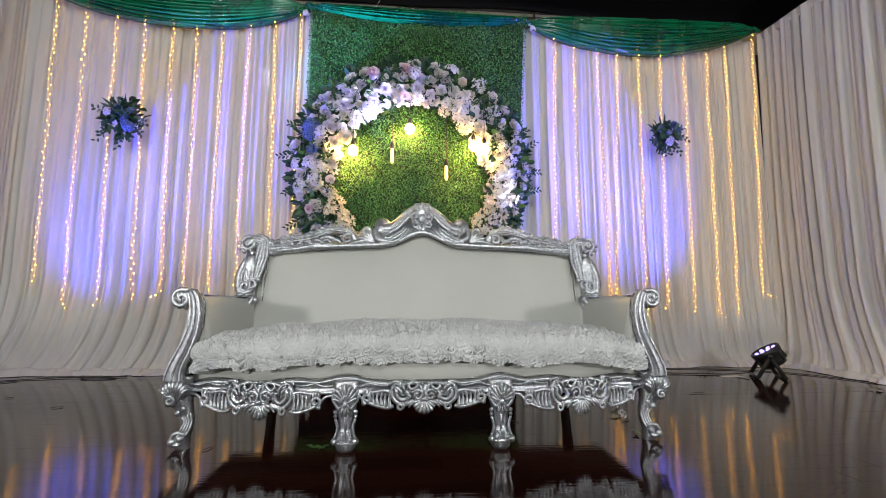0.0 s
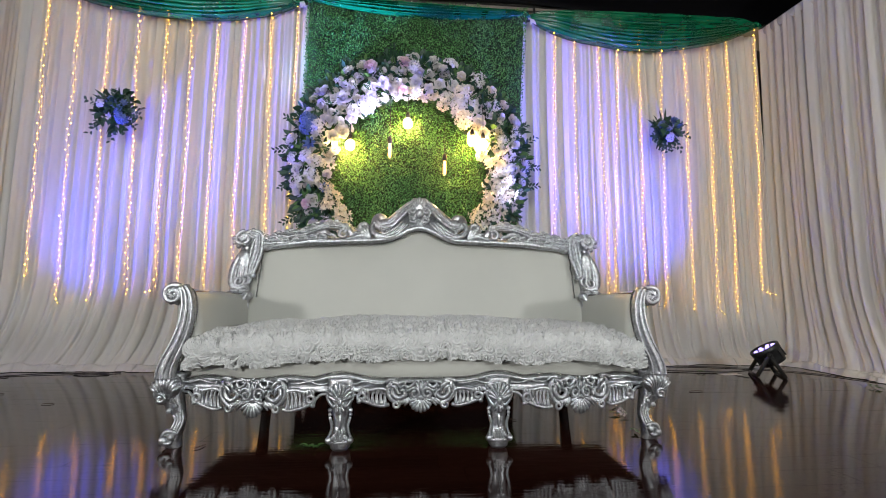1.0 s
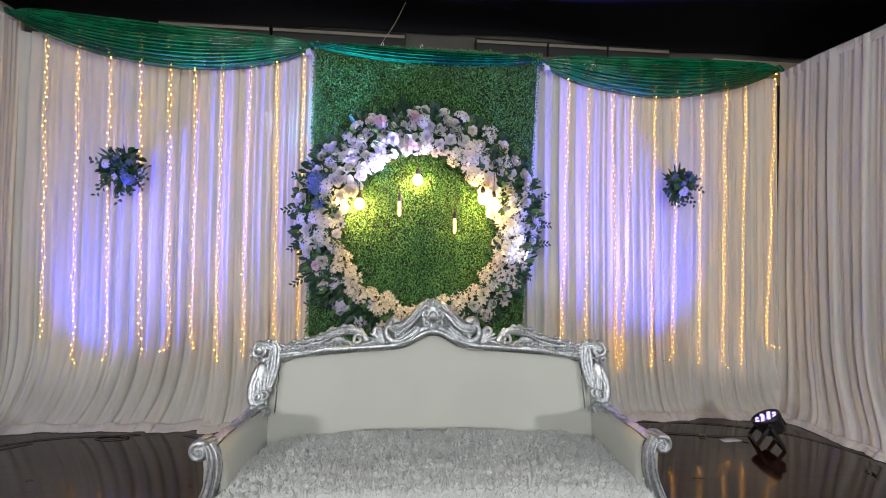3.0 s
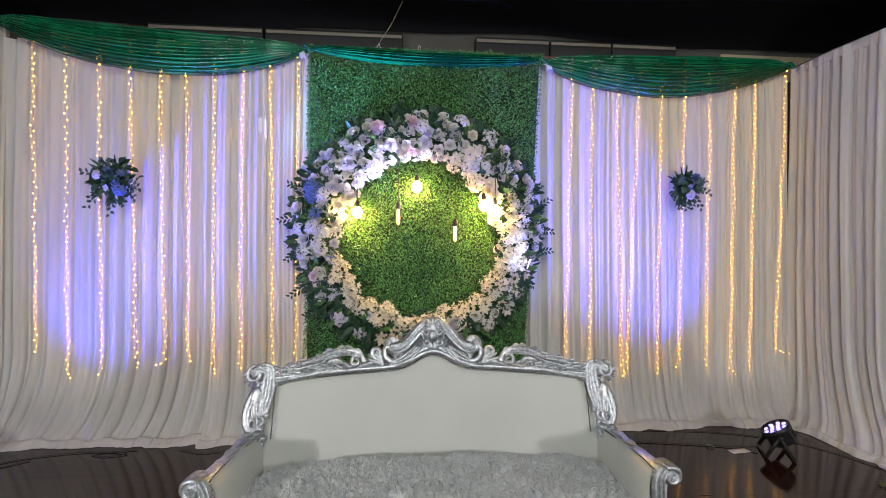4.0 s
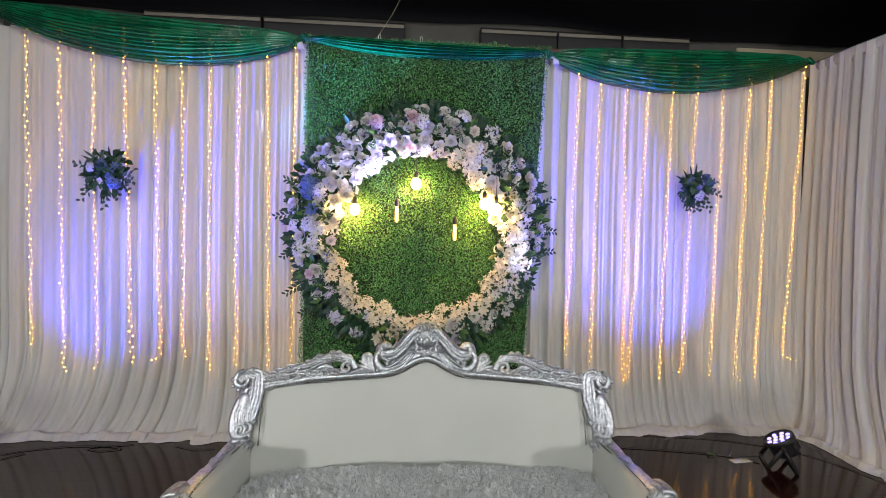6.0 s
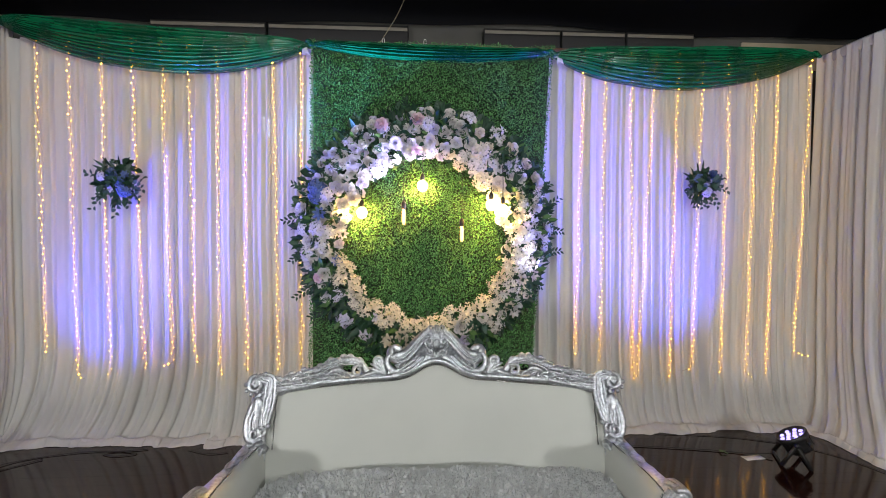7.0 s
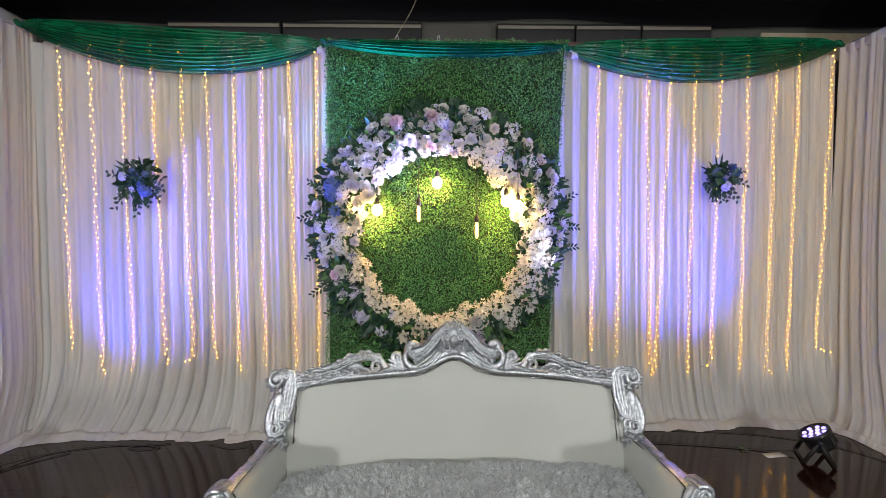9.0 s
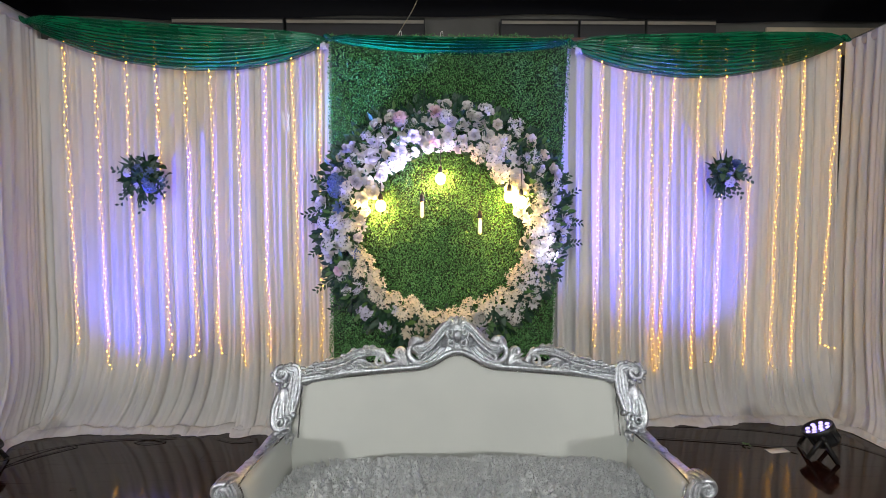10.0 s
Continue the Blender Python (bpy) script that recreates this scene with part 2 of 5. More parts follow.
# ---- drapes ----
def drape(x0, x1, folds, seed, depth=0.039, top=3.56, sweep=-0.25, flare=0.09, m=None, label="", nx=None):
    """A sheer curtain hung from a rail along x at y = 0, its hem pooled on the floor."""
    rnd = random.Random(seed)
    width = x1 - x0
    nx = nx or int(width * 150)
    nz = 46
    waves = [(rnd.uniform(0.6, 1.5) * folds * k, rnd.uniform(0, 6.28), a) for k, a in ((0.45, 0.6), (0.8, 0.7), (1.0, 1.0), (1.37, 0.8), (2.1, 0.55), (3.3, 0.32), (5.1, 0.14))]
    vs, flat_y = [], []
    for j in range(nz + 1):
        s = j / nz
        z = top * (1 - s ** 0.8)
        low = max(0.0, 1 - z / 0.95)
        for i in range(nx + 1):
            u = i / nx
            warp = u * width + 0.05 * noise.noise((u * width * 1.3, z * 0.35, seed))
            f = sum(a * math.sin(w * warp * 2 * math.pi + p + 0.25 * math.sin(z + p)) for w, p, a in waves) / 2.2
            f = math.copysign(abs(f) ** 0.8, f)
            pleat = depth * (0.46 + 0.38 * s) * (1 - 0.55 * low ** 3) * f
            y = pleat
            edge = min(u, 1 - u) * width
            x = x0 + u * width + 0.25 * depth * math.cos(f * 2) + sweep * low ** 2.2 * min(1, (0.25 + edge * 1.4))
            y -= (flare + 0.055 * noise.noise((u * width * 2.2, 1, seed)) + 0.03 * noise.noise((u * width * 6.5, 2, seed))) * low ** 2.6
            y -= 0.045 * max(0.0, 1 - z / 0.16) ** 2
            zz = max(z, 0.0) + 0.035 * low ** 4 * (0.6 + noise.noise((u * width * 5, s * 9, seed + 4)))
            vs.append((x, y, max(zz, 0.006)))
            if j == nz:
                flat_y.append(y - pleat)
    # The pooled hem lies out over the floor.
    rows = nz + 1
    for k in range(1, 7):
        q = k / 6
        for i in range(nx + 1):
            x, y, z = vs[nz * (nx + 1) + i]
            u = i / nx
            bulge = 0.09 + 0.08 * noise.noise((u * width * 1.3, 7, seed)) + 0.05 * noise.noise((u * width * 5, 8, seed)) + 0.02 * noise.noise((u * width * 14, 9, seed))
            bulge = max(bulge, 0.04)
            zz = 0.010 + 0.034 * math.sin(math.pi * min(1, 0.25 + 0.75 * q)) * (0.7 + 0.9 * noise.noise((u * width * 4, q * 3, seed + 2))) + z * (1 - q)
            pleat = flat_y[i] - y
            y = y + pleat * min(1, q * 0.8)
            zz += (0.35 * max(0.0, pleat) + 0.012 * abs(noise.noise((u * width * 9, q * 2.5, seed + 6)))) * math.sin(math.pi * q)
            vs.append((x + 0.012 * noise.noise((u * width * 6, q * 4, seed)), y - bulge * q, max(0.004, zz if k < 6 else 0.004)))
        rows += 1
    ob = empty("drape", m)
    grid = lambda n: [(j * (nx + 1) + i, j * (nx + 1) + i + 1, (j + 1) * (nx + 1) + i + 1, (j + 1) * (nx + 1) + i) for j in range(n) for i in range(nx)]
    mesh_object("cloth", vs[:(nz + 1) * (nx + 1)], grid(nz), M["drape"], ob)
    tagged(mesh_object("hem", vs[nz * (nx + 1):], grid(rows - 1 - nz), M["drape"], ob), "pooled hem on the floor")
    return tagged(ob, label or "white sheer drape hung in loose folds, pooled on the floor", "curtain", "stage drapes")


drape(-3.90, -1.72, 7, 11, sweep=-0.20, m=pose(0, 4.25, 0))
drape(-1.84, -0.80, 6, 12, top=3.52, sweep=-0.05, flare=0.13, m=pose(0, 4.235, 0), label="white sheer drape beside the hedge panel, pooled on the floor")
drape(1.05, 3.22, 7, 14, top=3.50, sweep=0.05, flare=0.08, m=pose(0, 4.245, 0))
drape(3.10, 3.862, 8, 15, top=3.50, sweep=0.02, flare=0.14, m=pose(0, 4.27, 0), label="white sheer drape hung in the corner, in straight folds")
drape(0, 4.6, 10.0, 16, sweep=0.3, flare=0.20, depth=0.055, m=pose(3.885, 4.27, 0, 0, 0, -86), label="white sheer side drape sweeping forward over the floor")
drape(-4.6, 0, 6, 17, top=3.70, sweep=-0.2, flare=-0.10, depth=0.05, m=pose(-3.60, 4.32, 0, 0, 0, 88), label="white sheer side drape sweeping forward over the floor")


def side_band(name, a, b):
    """The hemmed top band of a side drape, over its rail."""
    bm = bmesh.new()
    a, b = Vector(a), Vector(b)
    add_tube(bm, [a.lerp(b, k / 12) + Vector((0, 0, 0.006 * math.sin(k * 2.1))) for k in range(13)], 0.05, 8, flat=0.35, up=(a - b).cross(Vector((0, 0, 1))))
    return tagged(part(name, bm, M["drape"]), "white cloth band along the top of the side drape", "curtain", kind="structure")


side_band("trim_east", (3.90, 4.24, 3.53), (4.20, -0.4, 3.53))
side_band("trim_west", (-3.60, 4.20, 3.68), (-3.75, -0.3, 3.68))


def swag(a, b, sag_top, sag_low, folds, seed, label):
    """A gathered length of satin hung between two knots."""
    nx, nv = 90, 80
    a, b = Vector(a), Vector(b)
    vs, fs = [], []
    for i in range(nx + 1):
        u = i / nx
        arc = 4 * u * (1 - u)
        p = a.lerp(b, u)
        hi = p.z - sag_top * arc + 0.03 * min(1, arc * 4)
        lo = p.z - sag_low * arc ** 0.85 - 0.02
        h = hi - lo
        for j in range(nv + 1):
            v = j / nv
            drift = 0.35 * noise.noise((u * 3.2, v * 4.0, seed)) + 0.12 * noise.noise((u * 9, v * 9, seed))
            fold = math.sin(2 * math.pi * folds * (v ** 1.15) + 2.4 * drift * 2) + 0.4 * math.sin(2 * math.pi * folds * 2.1 * v + 5 * drift)
            y = p.y - 0.05 - 0.06 * math.sin(math.pi * v) * min(1, h * 5) - min(0.044, h * 0.19) * fold
            vs.append((p.x, y, hi - h * v))
    for i in range(nx):
        for j in range(nv):
            q = i * (nv + 1) + j
            fs.append((q, q + 1, q + nv + 2, q + nv + 1))
    ob = empty("swag", Matrix.Translation(a))
    vs = [(x - a.x, y - a.y, z - a.z) for x, y, z in vs]
    mesh_object("cloth", vs, fs, M["green_satin"], ob)
    for end in (a, b):
        bm = bmesh.new()
        for k in range(4):
            add_blob(bm, end - a + Vector((0.012 * (k - 1.5), -0.055, -0.012 * k + 0.012)), (0.030, 0.020, 0.016), 8, 6)
        part("gathered_end", bm, M["green_satin"], ob)
    return tagged(ob, label, "fabric swag", "green satin swags")


swag((-3.57, 4.14, 3.66), (-0.95, 4.20, 3.53), -0.005, 0.325, 12, 1, "emerald green satin swag gathered along the top of the drapes")
swag((-0.95, 4.17, 3.53), (1.22, 4.17, 3.50), 0.015, 0.11, 6, 2, "narrow emerald green satin swag over the hedge panel")
swag((1.22, 4.20, 3.50), (3.75, 4.17, 3.545), -0.03, 0.305, 12, 3, "emerald green satin swag gathered along the top of the drapes")

# ---- the carved sofa ----
def front_y(x):
    """The serpentine line of the seat rail."""
    return -0.085 + 0.115 * (abs(x) / 1.08) ** 2


def back_y(x, z):
    """The raked and gently wrapped face of the backrest."""
    return 0.56 + (z - 0.5) * 0.30 - 0.08 * x * x


def back_top(x):
    """The top edge of the back upholstery."""
    a = abs(x)
    return 0.968 + 0.086 * math.exp(-(a / 0.140) ** 2.2) - 0.062 * max(0.0, a - 0.25) ** 1.25


def rail_top(x):
    """The nailed top edge of the seat rail."""
    a = abs(x)
    return 0.292 + 0.026 * math.exp(-((a - 0.337) / 0.09) ** 2) - 0.010 * math.cos(a * 17) * (a > 0.45) - 0.012 * max(0.0, a - 0.8) / 0.25


def on_back(points, sx=1, lift=0.022):
    return [(sx * x, back_y(x, z) - lift, z) for x, z in points]


def taper(a, b, c):
    """A radius that goes from a over b in the middle to c."""
    return lambda t: a + (b - a) * t * 2 if t < 0.5 else b + (c - b) * (t - 0.5) * 2


def carve(bm, points, radius, sx=1, lift=0.022, flat=1.0, per=6, sides=8):
    add_tube(bm, smooth_line(on_back(points, sx, lift), per), radius, sides, flat, up=(0, -1, 0))


def spiral(cx, cz, r0, r1, turns, start, n=22, hand=1):
    return [(cx + (r0 + (r1 - r0) * k / n) * math.cos(start + hand * 2 * math.pi * turns * k / n),
             cz + (r0 + (r1 - r0) * k / n) * math.sin(start + hand * 2 * math.pi * turns * k / n)) for k in range(n + 1)]


def add_fan(bm, place, count, spread, length, r, down=True, bend=0.0):
    """A shell or palmette of narrow lobes about a point. place maps flat (x, z) to the thing."""
    for k in range(count):
        a = spread * (k / (count - 1) - 0.5)
        grow = length * (1 - 0.35 * abs(a / spread * 2) ** 2)
        d = -1 if down else 1
        line = [place(math.sin(a) * grow * q, d * math.cos(a) * grow * q, bend * math.sin(q * 2.6)) for q in (0.12, 0.35, 0.6, 0.85, 1.0)]
        add_tube(bm, line, lambda t: r * (0.45 + 0.85 * t) * (1 if t < 0.9 else 0.7), 6, 0.9, up=(0, -1, 0))


def nails(name, line, parent, step=0.0105, r=0.0052):
    """A row of round nail heads along a line."""
    bm = bmesh.new()
    carry = 0.0
    for a, b in zip(line, line[1:]):
        a, b = Vector(a), Vector(b)
        d = (b - a).length
        while carry < d:
            p = a.lerp(b, carry / d) if d else a
            add_blob(bm, p, (r, r, r), 6, 4)
            carry += step
        carry -= d
    ob = part(name, bm, M["nail"], parent, "row of small pewter nail heads")
    return tagged(ob, kind="stuff")


def loft(bm, rings):
    vs = [[bm.verts.new(p) for p in ring] for ring in rings]
    n = len(vs[0])
    for a, b in zip(vs, vs[1:]):
        for k in range(n):
            bm.faces.new((a[k], a[(k + 1) % n], b[(k + 1) % n], b[k]))
    bm.faces.new(vs[0][::-1])
    bm.faces.new(vs[-1])


def oval(cx, cy, z, hx, hy, n=14, square=2.6):
    ring = []
    for k in range(n):
        a = 2 * math.pi * k / n
        c, s = math.cos(a), math.sin(a)
        ring.append((cx + hx * math.copysign(abs(c) ** (2 / square), c), cy + hy * math.copysign(abs(s) ** (2 / square), s), z))
    return ring


def blend_rows(rows, per=4):
    """Rows of numbers, smoothed."""
    out = []
    for a, b in zip(rows, rows[1:]):
        for k in range(per):
            t = k / per
            t = t * t * (3 - 2 * t)
            out.append([p + (q - p) * t for p, q in zip(a, b)])
    out.append(list(rows[-1]))
    return out


def build_sofa():
    sofa = empty("sofa", pose(0.092, 2.06, 0, 0, 0, -1.3))
    tagged(sofa, "ornate carved silver sofa with ivory faux leather upholstery", "sofa")
    silver = M["silver"]

    # Backrest pad: a padded sheet with thickness, from below the seat to the carved crest.
    nx, nz = 64, 22
    vs, fs = [], []
    for j in range(nz + 1):
        for i in range(nx + 1):
            u = -1 + 2 * i / nx
            z0, v = 0.36, j / nz
            half = 0.968
            x = u * half
            z = z0 + (back_top(x) + 0.008 - z0) * v
            puff = 0.030 * (1 - abs(u) ** 8) * (1 - abs(2 * v - 1) ** 6) * (0.8 + 0.2 * math.cos(u * 2))
            vs.append((x, back_y(x, z) + 0.012 - puff + 0.0025 * noise.noise((x * 4, z * 5, 1)), z))
    front = len(vs)
    vs += [(x, back_y(x, z) + 0.075, z) for x, y, z in vs[:front]]
    for j in range(nz):
        for i in range(nx):
            a = j * (nx + 1) + i
            fs.append((a, a + 1, a + nx + 2, a + nx + 1))
            fs.append((front + a + nx + 1, front + a + nx + 2, front + a + 1, front + a))
    for j in range(nz):
        for i in (0, nx):
            a = j * (nx + 1) + i
            fs.append((a, a + nx + 1, front + a + nx + 1, front + a))
    for j in (0, nz):
        for i in range(nx):
            a = j * (nx + 1) + i
            fs.append((a, a + 1, front + a + 1, front + a))
    mesh_object("backrest", vs, fs, M["leather"], sofa)

    # Crest: a rolled rail along the upholstery, a pierced run of scrolls over it.
    bm = bmesh.new()
    xs = [-0.97 + 1.94 * k / 96 for k in range(97)]
    add_tube(bm, [(x, back_y(x, back_top(x)) - 0.012, back_top(x) + 0.016) for x in xs], 0.017, 10, 1.25, up=(0, -1, 0))
    add_tube(bm, [(x, back_y(x, back_top(x)) - 0.026, back_top(x) + 0.022) for x in xs], 0.006, 6, 1.0, up=(0, -1, 0))
    add_tube(bm, [(x, back_y(x, back_top(x)) + 0.030, back_top(x) + 0.020) for x in xs], 0.030, 8, 0.8, up=(0, -1, 0))
    for sx in (1, -1):
        for x0, x1, top0, top1 in ((0.03, 0.19, 1.20, 1.075), (0.19, 0.235, 1.06, 1.05), (0.295, 0.42, 1.055, 1.02), (0.56, 0.95, 1.05, 0.965)):
            strip = [(x0 + (x1 - x0) * k / 10, top0 + (top1 - top0) * (k / 10) ** 0.8) for k in range(11)]
            low = [(x, back_top(x) + 0.01) for x, z in strip]
            rows_ = [[bm.verts.new((sx * x, back_y(x, z) + d, z)) for x, z in pts] for pts, d in ((low, -0.024), (strip, -0.022), (strip, 0.02), (low, 0.02))]
            for a_, b_ in zip(rows_, rows_[1:]):
                for k in range(10):
                    bm.faces.new((a_[k], a_[k + 1], b_[k + 1], b_[k]))
        # The great S scroll that falls from the crest, doubled and edged.
        big = [(0.035, 1.235), (0.070, 1.212), (0.110, 1.172), (0.150, 1.128), (0.190, 1.094), (0.232, 1.084), (0.264, 1.102), (0.260, 1.130), (0.234, 1.134), (0.222, 1.114), (0.238, 1.104)]
        carve(bm, big, taper(0.030, 0.045, 0.014), sx, 0.012, 0.5)
        for o, lift in ((-0.026, 0.027), (-0.012, 0.036), (0.002, 0.038), (0.014, 0.036)):
            carve(bm, [(x + 0.3 * o, z + o) for x, z in big[:7]], taper(0.003, 0.0055, 0.003), sx, lift, per=5, sides=6)
        carve(bm, [(x + 0.004, z + 0.020) for x, z in big[:5]], taper(0.006, 0.011, 0.006), sx, 0.030)
        carve(bm, [(x - 0.008, z - 0.017) for x, z in big[:6]], taper(0.006, 0.011, 0.006), sx, 0.034)
        carve(bm, [(0.05, 1.195), (0.10, 1.165), (0.15, 1.11), (0.20, 1.066), (0.25, 1.046)], taper(0.005, 0.012, 0.004), sx, 0.030)
        # The cupping strand below it, ending in leaves.
        carve(bm, [(0.075, 1.095), (0.125, 1.050), (0.170, 1.022), (0.215, 1.008), (0.258, 1.016), (0.290, 1.045), (0.294, 1.085), (0.274, 1.108)], taper(0.013, 0.024, 0.011), sx, 0.022, 0.8)
        for o, r in ((0.0, 0.013), (0.022, 0.010), (0.040, 0.008)):
            carve(bm, [(0.070 + o, 1.098 + 0.2 * o), (0.112 + o, 1.052 + 0.4 * o), (0.160 + o, 1.016 + 0.5 * o), (0.215 + o, 1.000 + 0.5 * o), (0.268 + 0.5 * o, 1.000 + o)], taper(0.006, r, 0.004), sx, 0.034)
        for k in range(4):
            x = 0.115 + 0.034 * k
            carve(bm, [(x, back_top(x) + 0.040), (x + 0.012, back_top(x) + 0.066), (x - 0.004, back_top(x) + 0.084)], taper(0.005, 0.014, 0.004), sx, 0.030, 0.6, per=4, sides=6)
        # Acanthus spray between the two scrolls.
        for k, (dx, dz) in enumerate(((0.035, 0.078), (0.062, 0.070), (0.088, 0.052), (0.098, 0.028))):
            carve(bm, [(0.300, 0.992), (0.307 + dx * 0.5, 1.005 + dz * 0.65), (0.307 + dx, 1.008 + dz)], taper(0.009, 0.016, 0.005), sx, 0.026, per=4)
            carve(bm, [(0.640 + 0.05 * k, 0.980 - 0.004 * k), (0.655 + 0.05 * k, 1.010 - 0.006 * k), (0.690 + 0.05 * k, 1.028 - 0.010 * k)], taper(0.008, 0.015, 0.005), sx, 0.022, per=4)
        carve(bm, spiral(0.350, 1.068, 0.030, 0.007, 1.3, 3.4, 16, -1), taper(0.013, 0.012, 0.009), sx, 0.026, per=2)
        carve(bm, [(0.315, 1.0), (0.36, 1.012), (0.41, 1.0), (0.455, 0.985)], taper(0.012, 0.018, 0.010), sx, 0.022)
        # The long outer scroll with its curl and leaf.
        outer = [(0.405, 1.000), (0.445, 1.052), (0.490, 1.074), (0.540, 1.076), (0.600, 1.062), (0.670, 1.032), (0.750, 1.014), (0.830, 0.996), (0.900, 0.976), (0.955, 0.968)]
        carve(bm, outer, taper(0.019, 0.034, 0.020), sx, 0.014, 0.52)
        for o, lift in ((-0.018, 0.026), (-0.006, 0.032), (0.006, 0.033)):
            carve(bm, [(x, z + o) for x, z in outer[1:]], taper(0.003, 0.005, 0.003), sx, lift, per=5, sides=6)
        carve(bm, [(x, z + 0.016) for x, z in outer[2:8]], taper(0.005, 0.009, 0.005), sx, 0.026)
        carve(bm, [(x + 0.01, z - 0.014) for x, z in outer[3:9]], taper(0.005, 0.010, 0.005), sx, 0.034)
        carve(bm, spiral(0.465, 1.022, 0.034, 0.008, 1.2, 2.4, 16, -1), taper(0.011, 0.010, 0.008), sx, 0.026, per=2)
        carve(bm, [(0.470, 0.968), (0.560, 0.975), (0.640, 0.972), (0.720, 0.956), (0.800, 0.944), (0.880, 0.934), (0.940, 0.938)], taper(0.013, 0.022, 0.012), sx, 0.024, 0.8)
        for k in range(9):
            x0, z0 = outer[min(k + 1, 8)]
            x0 += 0.012 * (k % 2)
            carve(bm, [(x0 - 0.012, z0 + 0.004), (x0 + 0.004, z0 + 0.030 - 0.001 * k), (x0 + 0.024, z0 + 0.030 - 0.001 * k), (x0 + 0.030, z0 + 0.014)], taper(0.007, 0.012, 0.005), sx, 0.018, 0.8, per=4, sides=6)
            carve(bm, [(x0 + 0.012, z0 - 0.006), (x0 + 0.030, z0 + 0.016), (x0 + 0.050, z0 + 0.010)], taper(0.005, 0.010, 0.004), sx, 0.030, 0.8, per=4, sides=6)
        # Overlapping leaves along the outer run, turned up and down in turn.
        for k in range(6):
            x = 0.560 + 0.062 * k
            z = 1.010 - 0.013 * k
            up = 1 if k % 2 == 0 else -1
            carve(bm, [(x - 0.035, z - 0.012 * up), (x, z + 0.012 * up), (x + 0.045, z + 0.016 * up), (x + 0.080, z - 0.004 * up)], taper(0.004, 0.024, 0.003), sx, 0.026, 0.5, per=5)
            carve(bm, [(x - 0.030, z - 0.010 * up), (x + 0.004, z + 0.010 * up), (x + 0.050, z + 0.014 * up)], taper(0.003, 0.006, 0.002), sx, 0.040, per=4, sides=6)
        for k in range(7):
            x = 0.545 + 0.056 * k
            carve(bm, [(x, back_top(x) + 0.026), (x + 0.026, back_top(x) + 0.036), (x + 0.050, back_top(x) + 0.026)], taper(0.003, 0.009, 0.003), sx, 0.036, per=4, sides=6)
        for k in range(8):
            x = 0.50 + 0.055 * k
            z = back_top(x) + 0.030
            carve(bm, [(x, z), (x + 0.016, z + 0.022), (x + 0.040, z + 0.030), (x + 0.052, z + 0.018)], taper(0.004, 0.0095, 0.003), sx, 0.036, 0.7, per=4, sides=6)
        for x, z, r in ((0.655, 1.028, 0.012), (0.745, 1.012, 0.011), (0.83, 0.998, 0.010), (0.91, 0.985, 0.012), (0.60, 0.995, 0.011), (0.70, 0.978, 0.009)):
            add_blob(bm, on_back([(x, z)], sx, 0.034)[0], (r, r, r))
    part("crest_rail", bm, silver, sofa, "pierced silver crest rail of carved scrolls and leaves")

    # Cartouche at the middle of the crest.
    bm = bmesh.new()

    def at(cx, cz, lift):
        return lambda x, z, d: (cx + x, back_y(cx, cz) - lift - d, cz + z)
    add_blob(bm, at(0, 1.165, 0.012)(0, 0, 0), (0.062, 0.024, 0.090), 14, 10)
    add_fan(bm, at(0, 1.200, 0.026), 9, 2.5, 0.072, 0.0085, down=False, bend=0.012)
    add_blob(bm, at(0, 1.165, 0.038)(0, 0, 0), (0.026, 0.016, 0.032), 12, 8)
    for sx in (1, -1):
        carve(bm, spiral(0.045, 1.180, 0.026, 0.006, 1.3, -1.0, 16), taper(0.007, 0.009, 0.007), sx, 0.040, per=2)
        carve(bm, spiral(0.038, 1.125, 0.024, 0.006, 1.2, 1.2, 16, -1), taper(0.007, 0.009, 0.007), sx, 0.040, per=2)
        add_blob(bm, at(sx * 0.062, 1.150, 0.034)(0, 0, 0), (0.010, 0.010, 0.010))
        add_blob(bm, at(sx * 0.022, 1.215, 0.040)(0, 0, 0), (0.010, 0.010, 0.010))
        carve(bm, [(0.02, 1.262), (0.036, 1.268), (0.05, 1.256), (0.044, 1.242)], 0.007, sx, 0.026, per=4)
    add_fan(bm, at(0, 1.125, 0.032), 7, 2.1, 0.058, 0.0075, down=True, bend=0.010)
    add_blob(bm, at(0, 1.263, 0.022)(0, 0, 0), (0.018, 0.014, 0.014))
    part("crest_cartouche", bm, silver, sofa, "carved silver shell cartouche at the crest")

    # The scrolled shoulders at both ends of the back.
    def shift(points):
        return [(x - 0.024, z + 0.022 * min(1, max(0, (z - 0.66) / 0.2))) for x, z in points]

    def near(points, sx, lift):
        return on_back(shift(points), sx, lift)

    def cut(bm, points, radius, *rest, **more):
        carve(bm, shift(points), radius, *rest, **more)
    for sx in (1, -1):
        bm = bmesh.new()
        for k in range(4):
            o = 0.016 * k
            cut(bm, [(1.060 - o * 0.4, 0.935 + o * 0.3), (1.045 - o * 0.3, 0.985 - o * 0.1), (1.010, 1.004 - o * 0.8), (0.962 + o * 0.55, 0.990 - o * 0.7), (0.946 + o, 0.935), (0.946 + o * 1.1, 0.860), (0.962 + o * 0.9, 0.790), (0.974 + o * 0.5, 0.750)], taper(0.008, 0.0115, 0.008), sx, 0.030 + 0.004 * (k % 2), per=6)
        cut(bm, spiral(1.050, 0.955, 0.046, 0.010, 1.4, 1.6, 22, -1), taper(0.012, 0.013, 0.009), sx, 0.032, per=2)
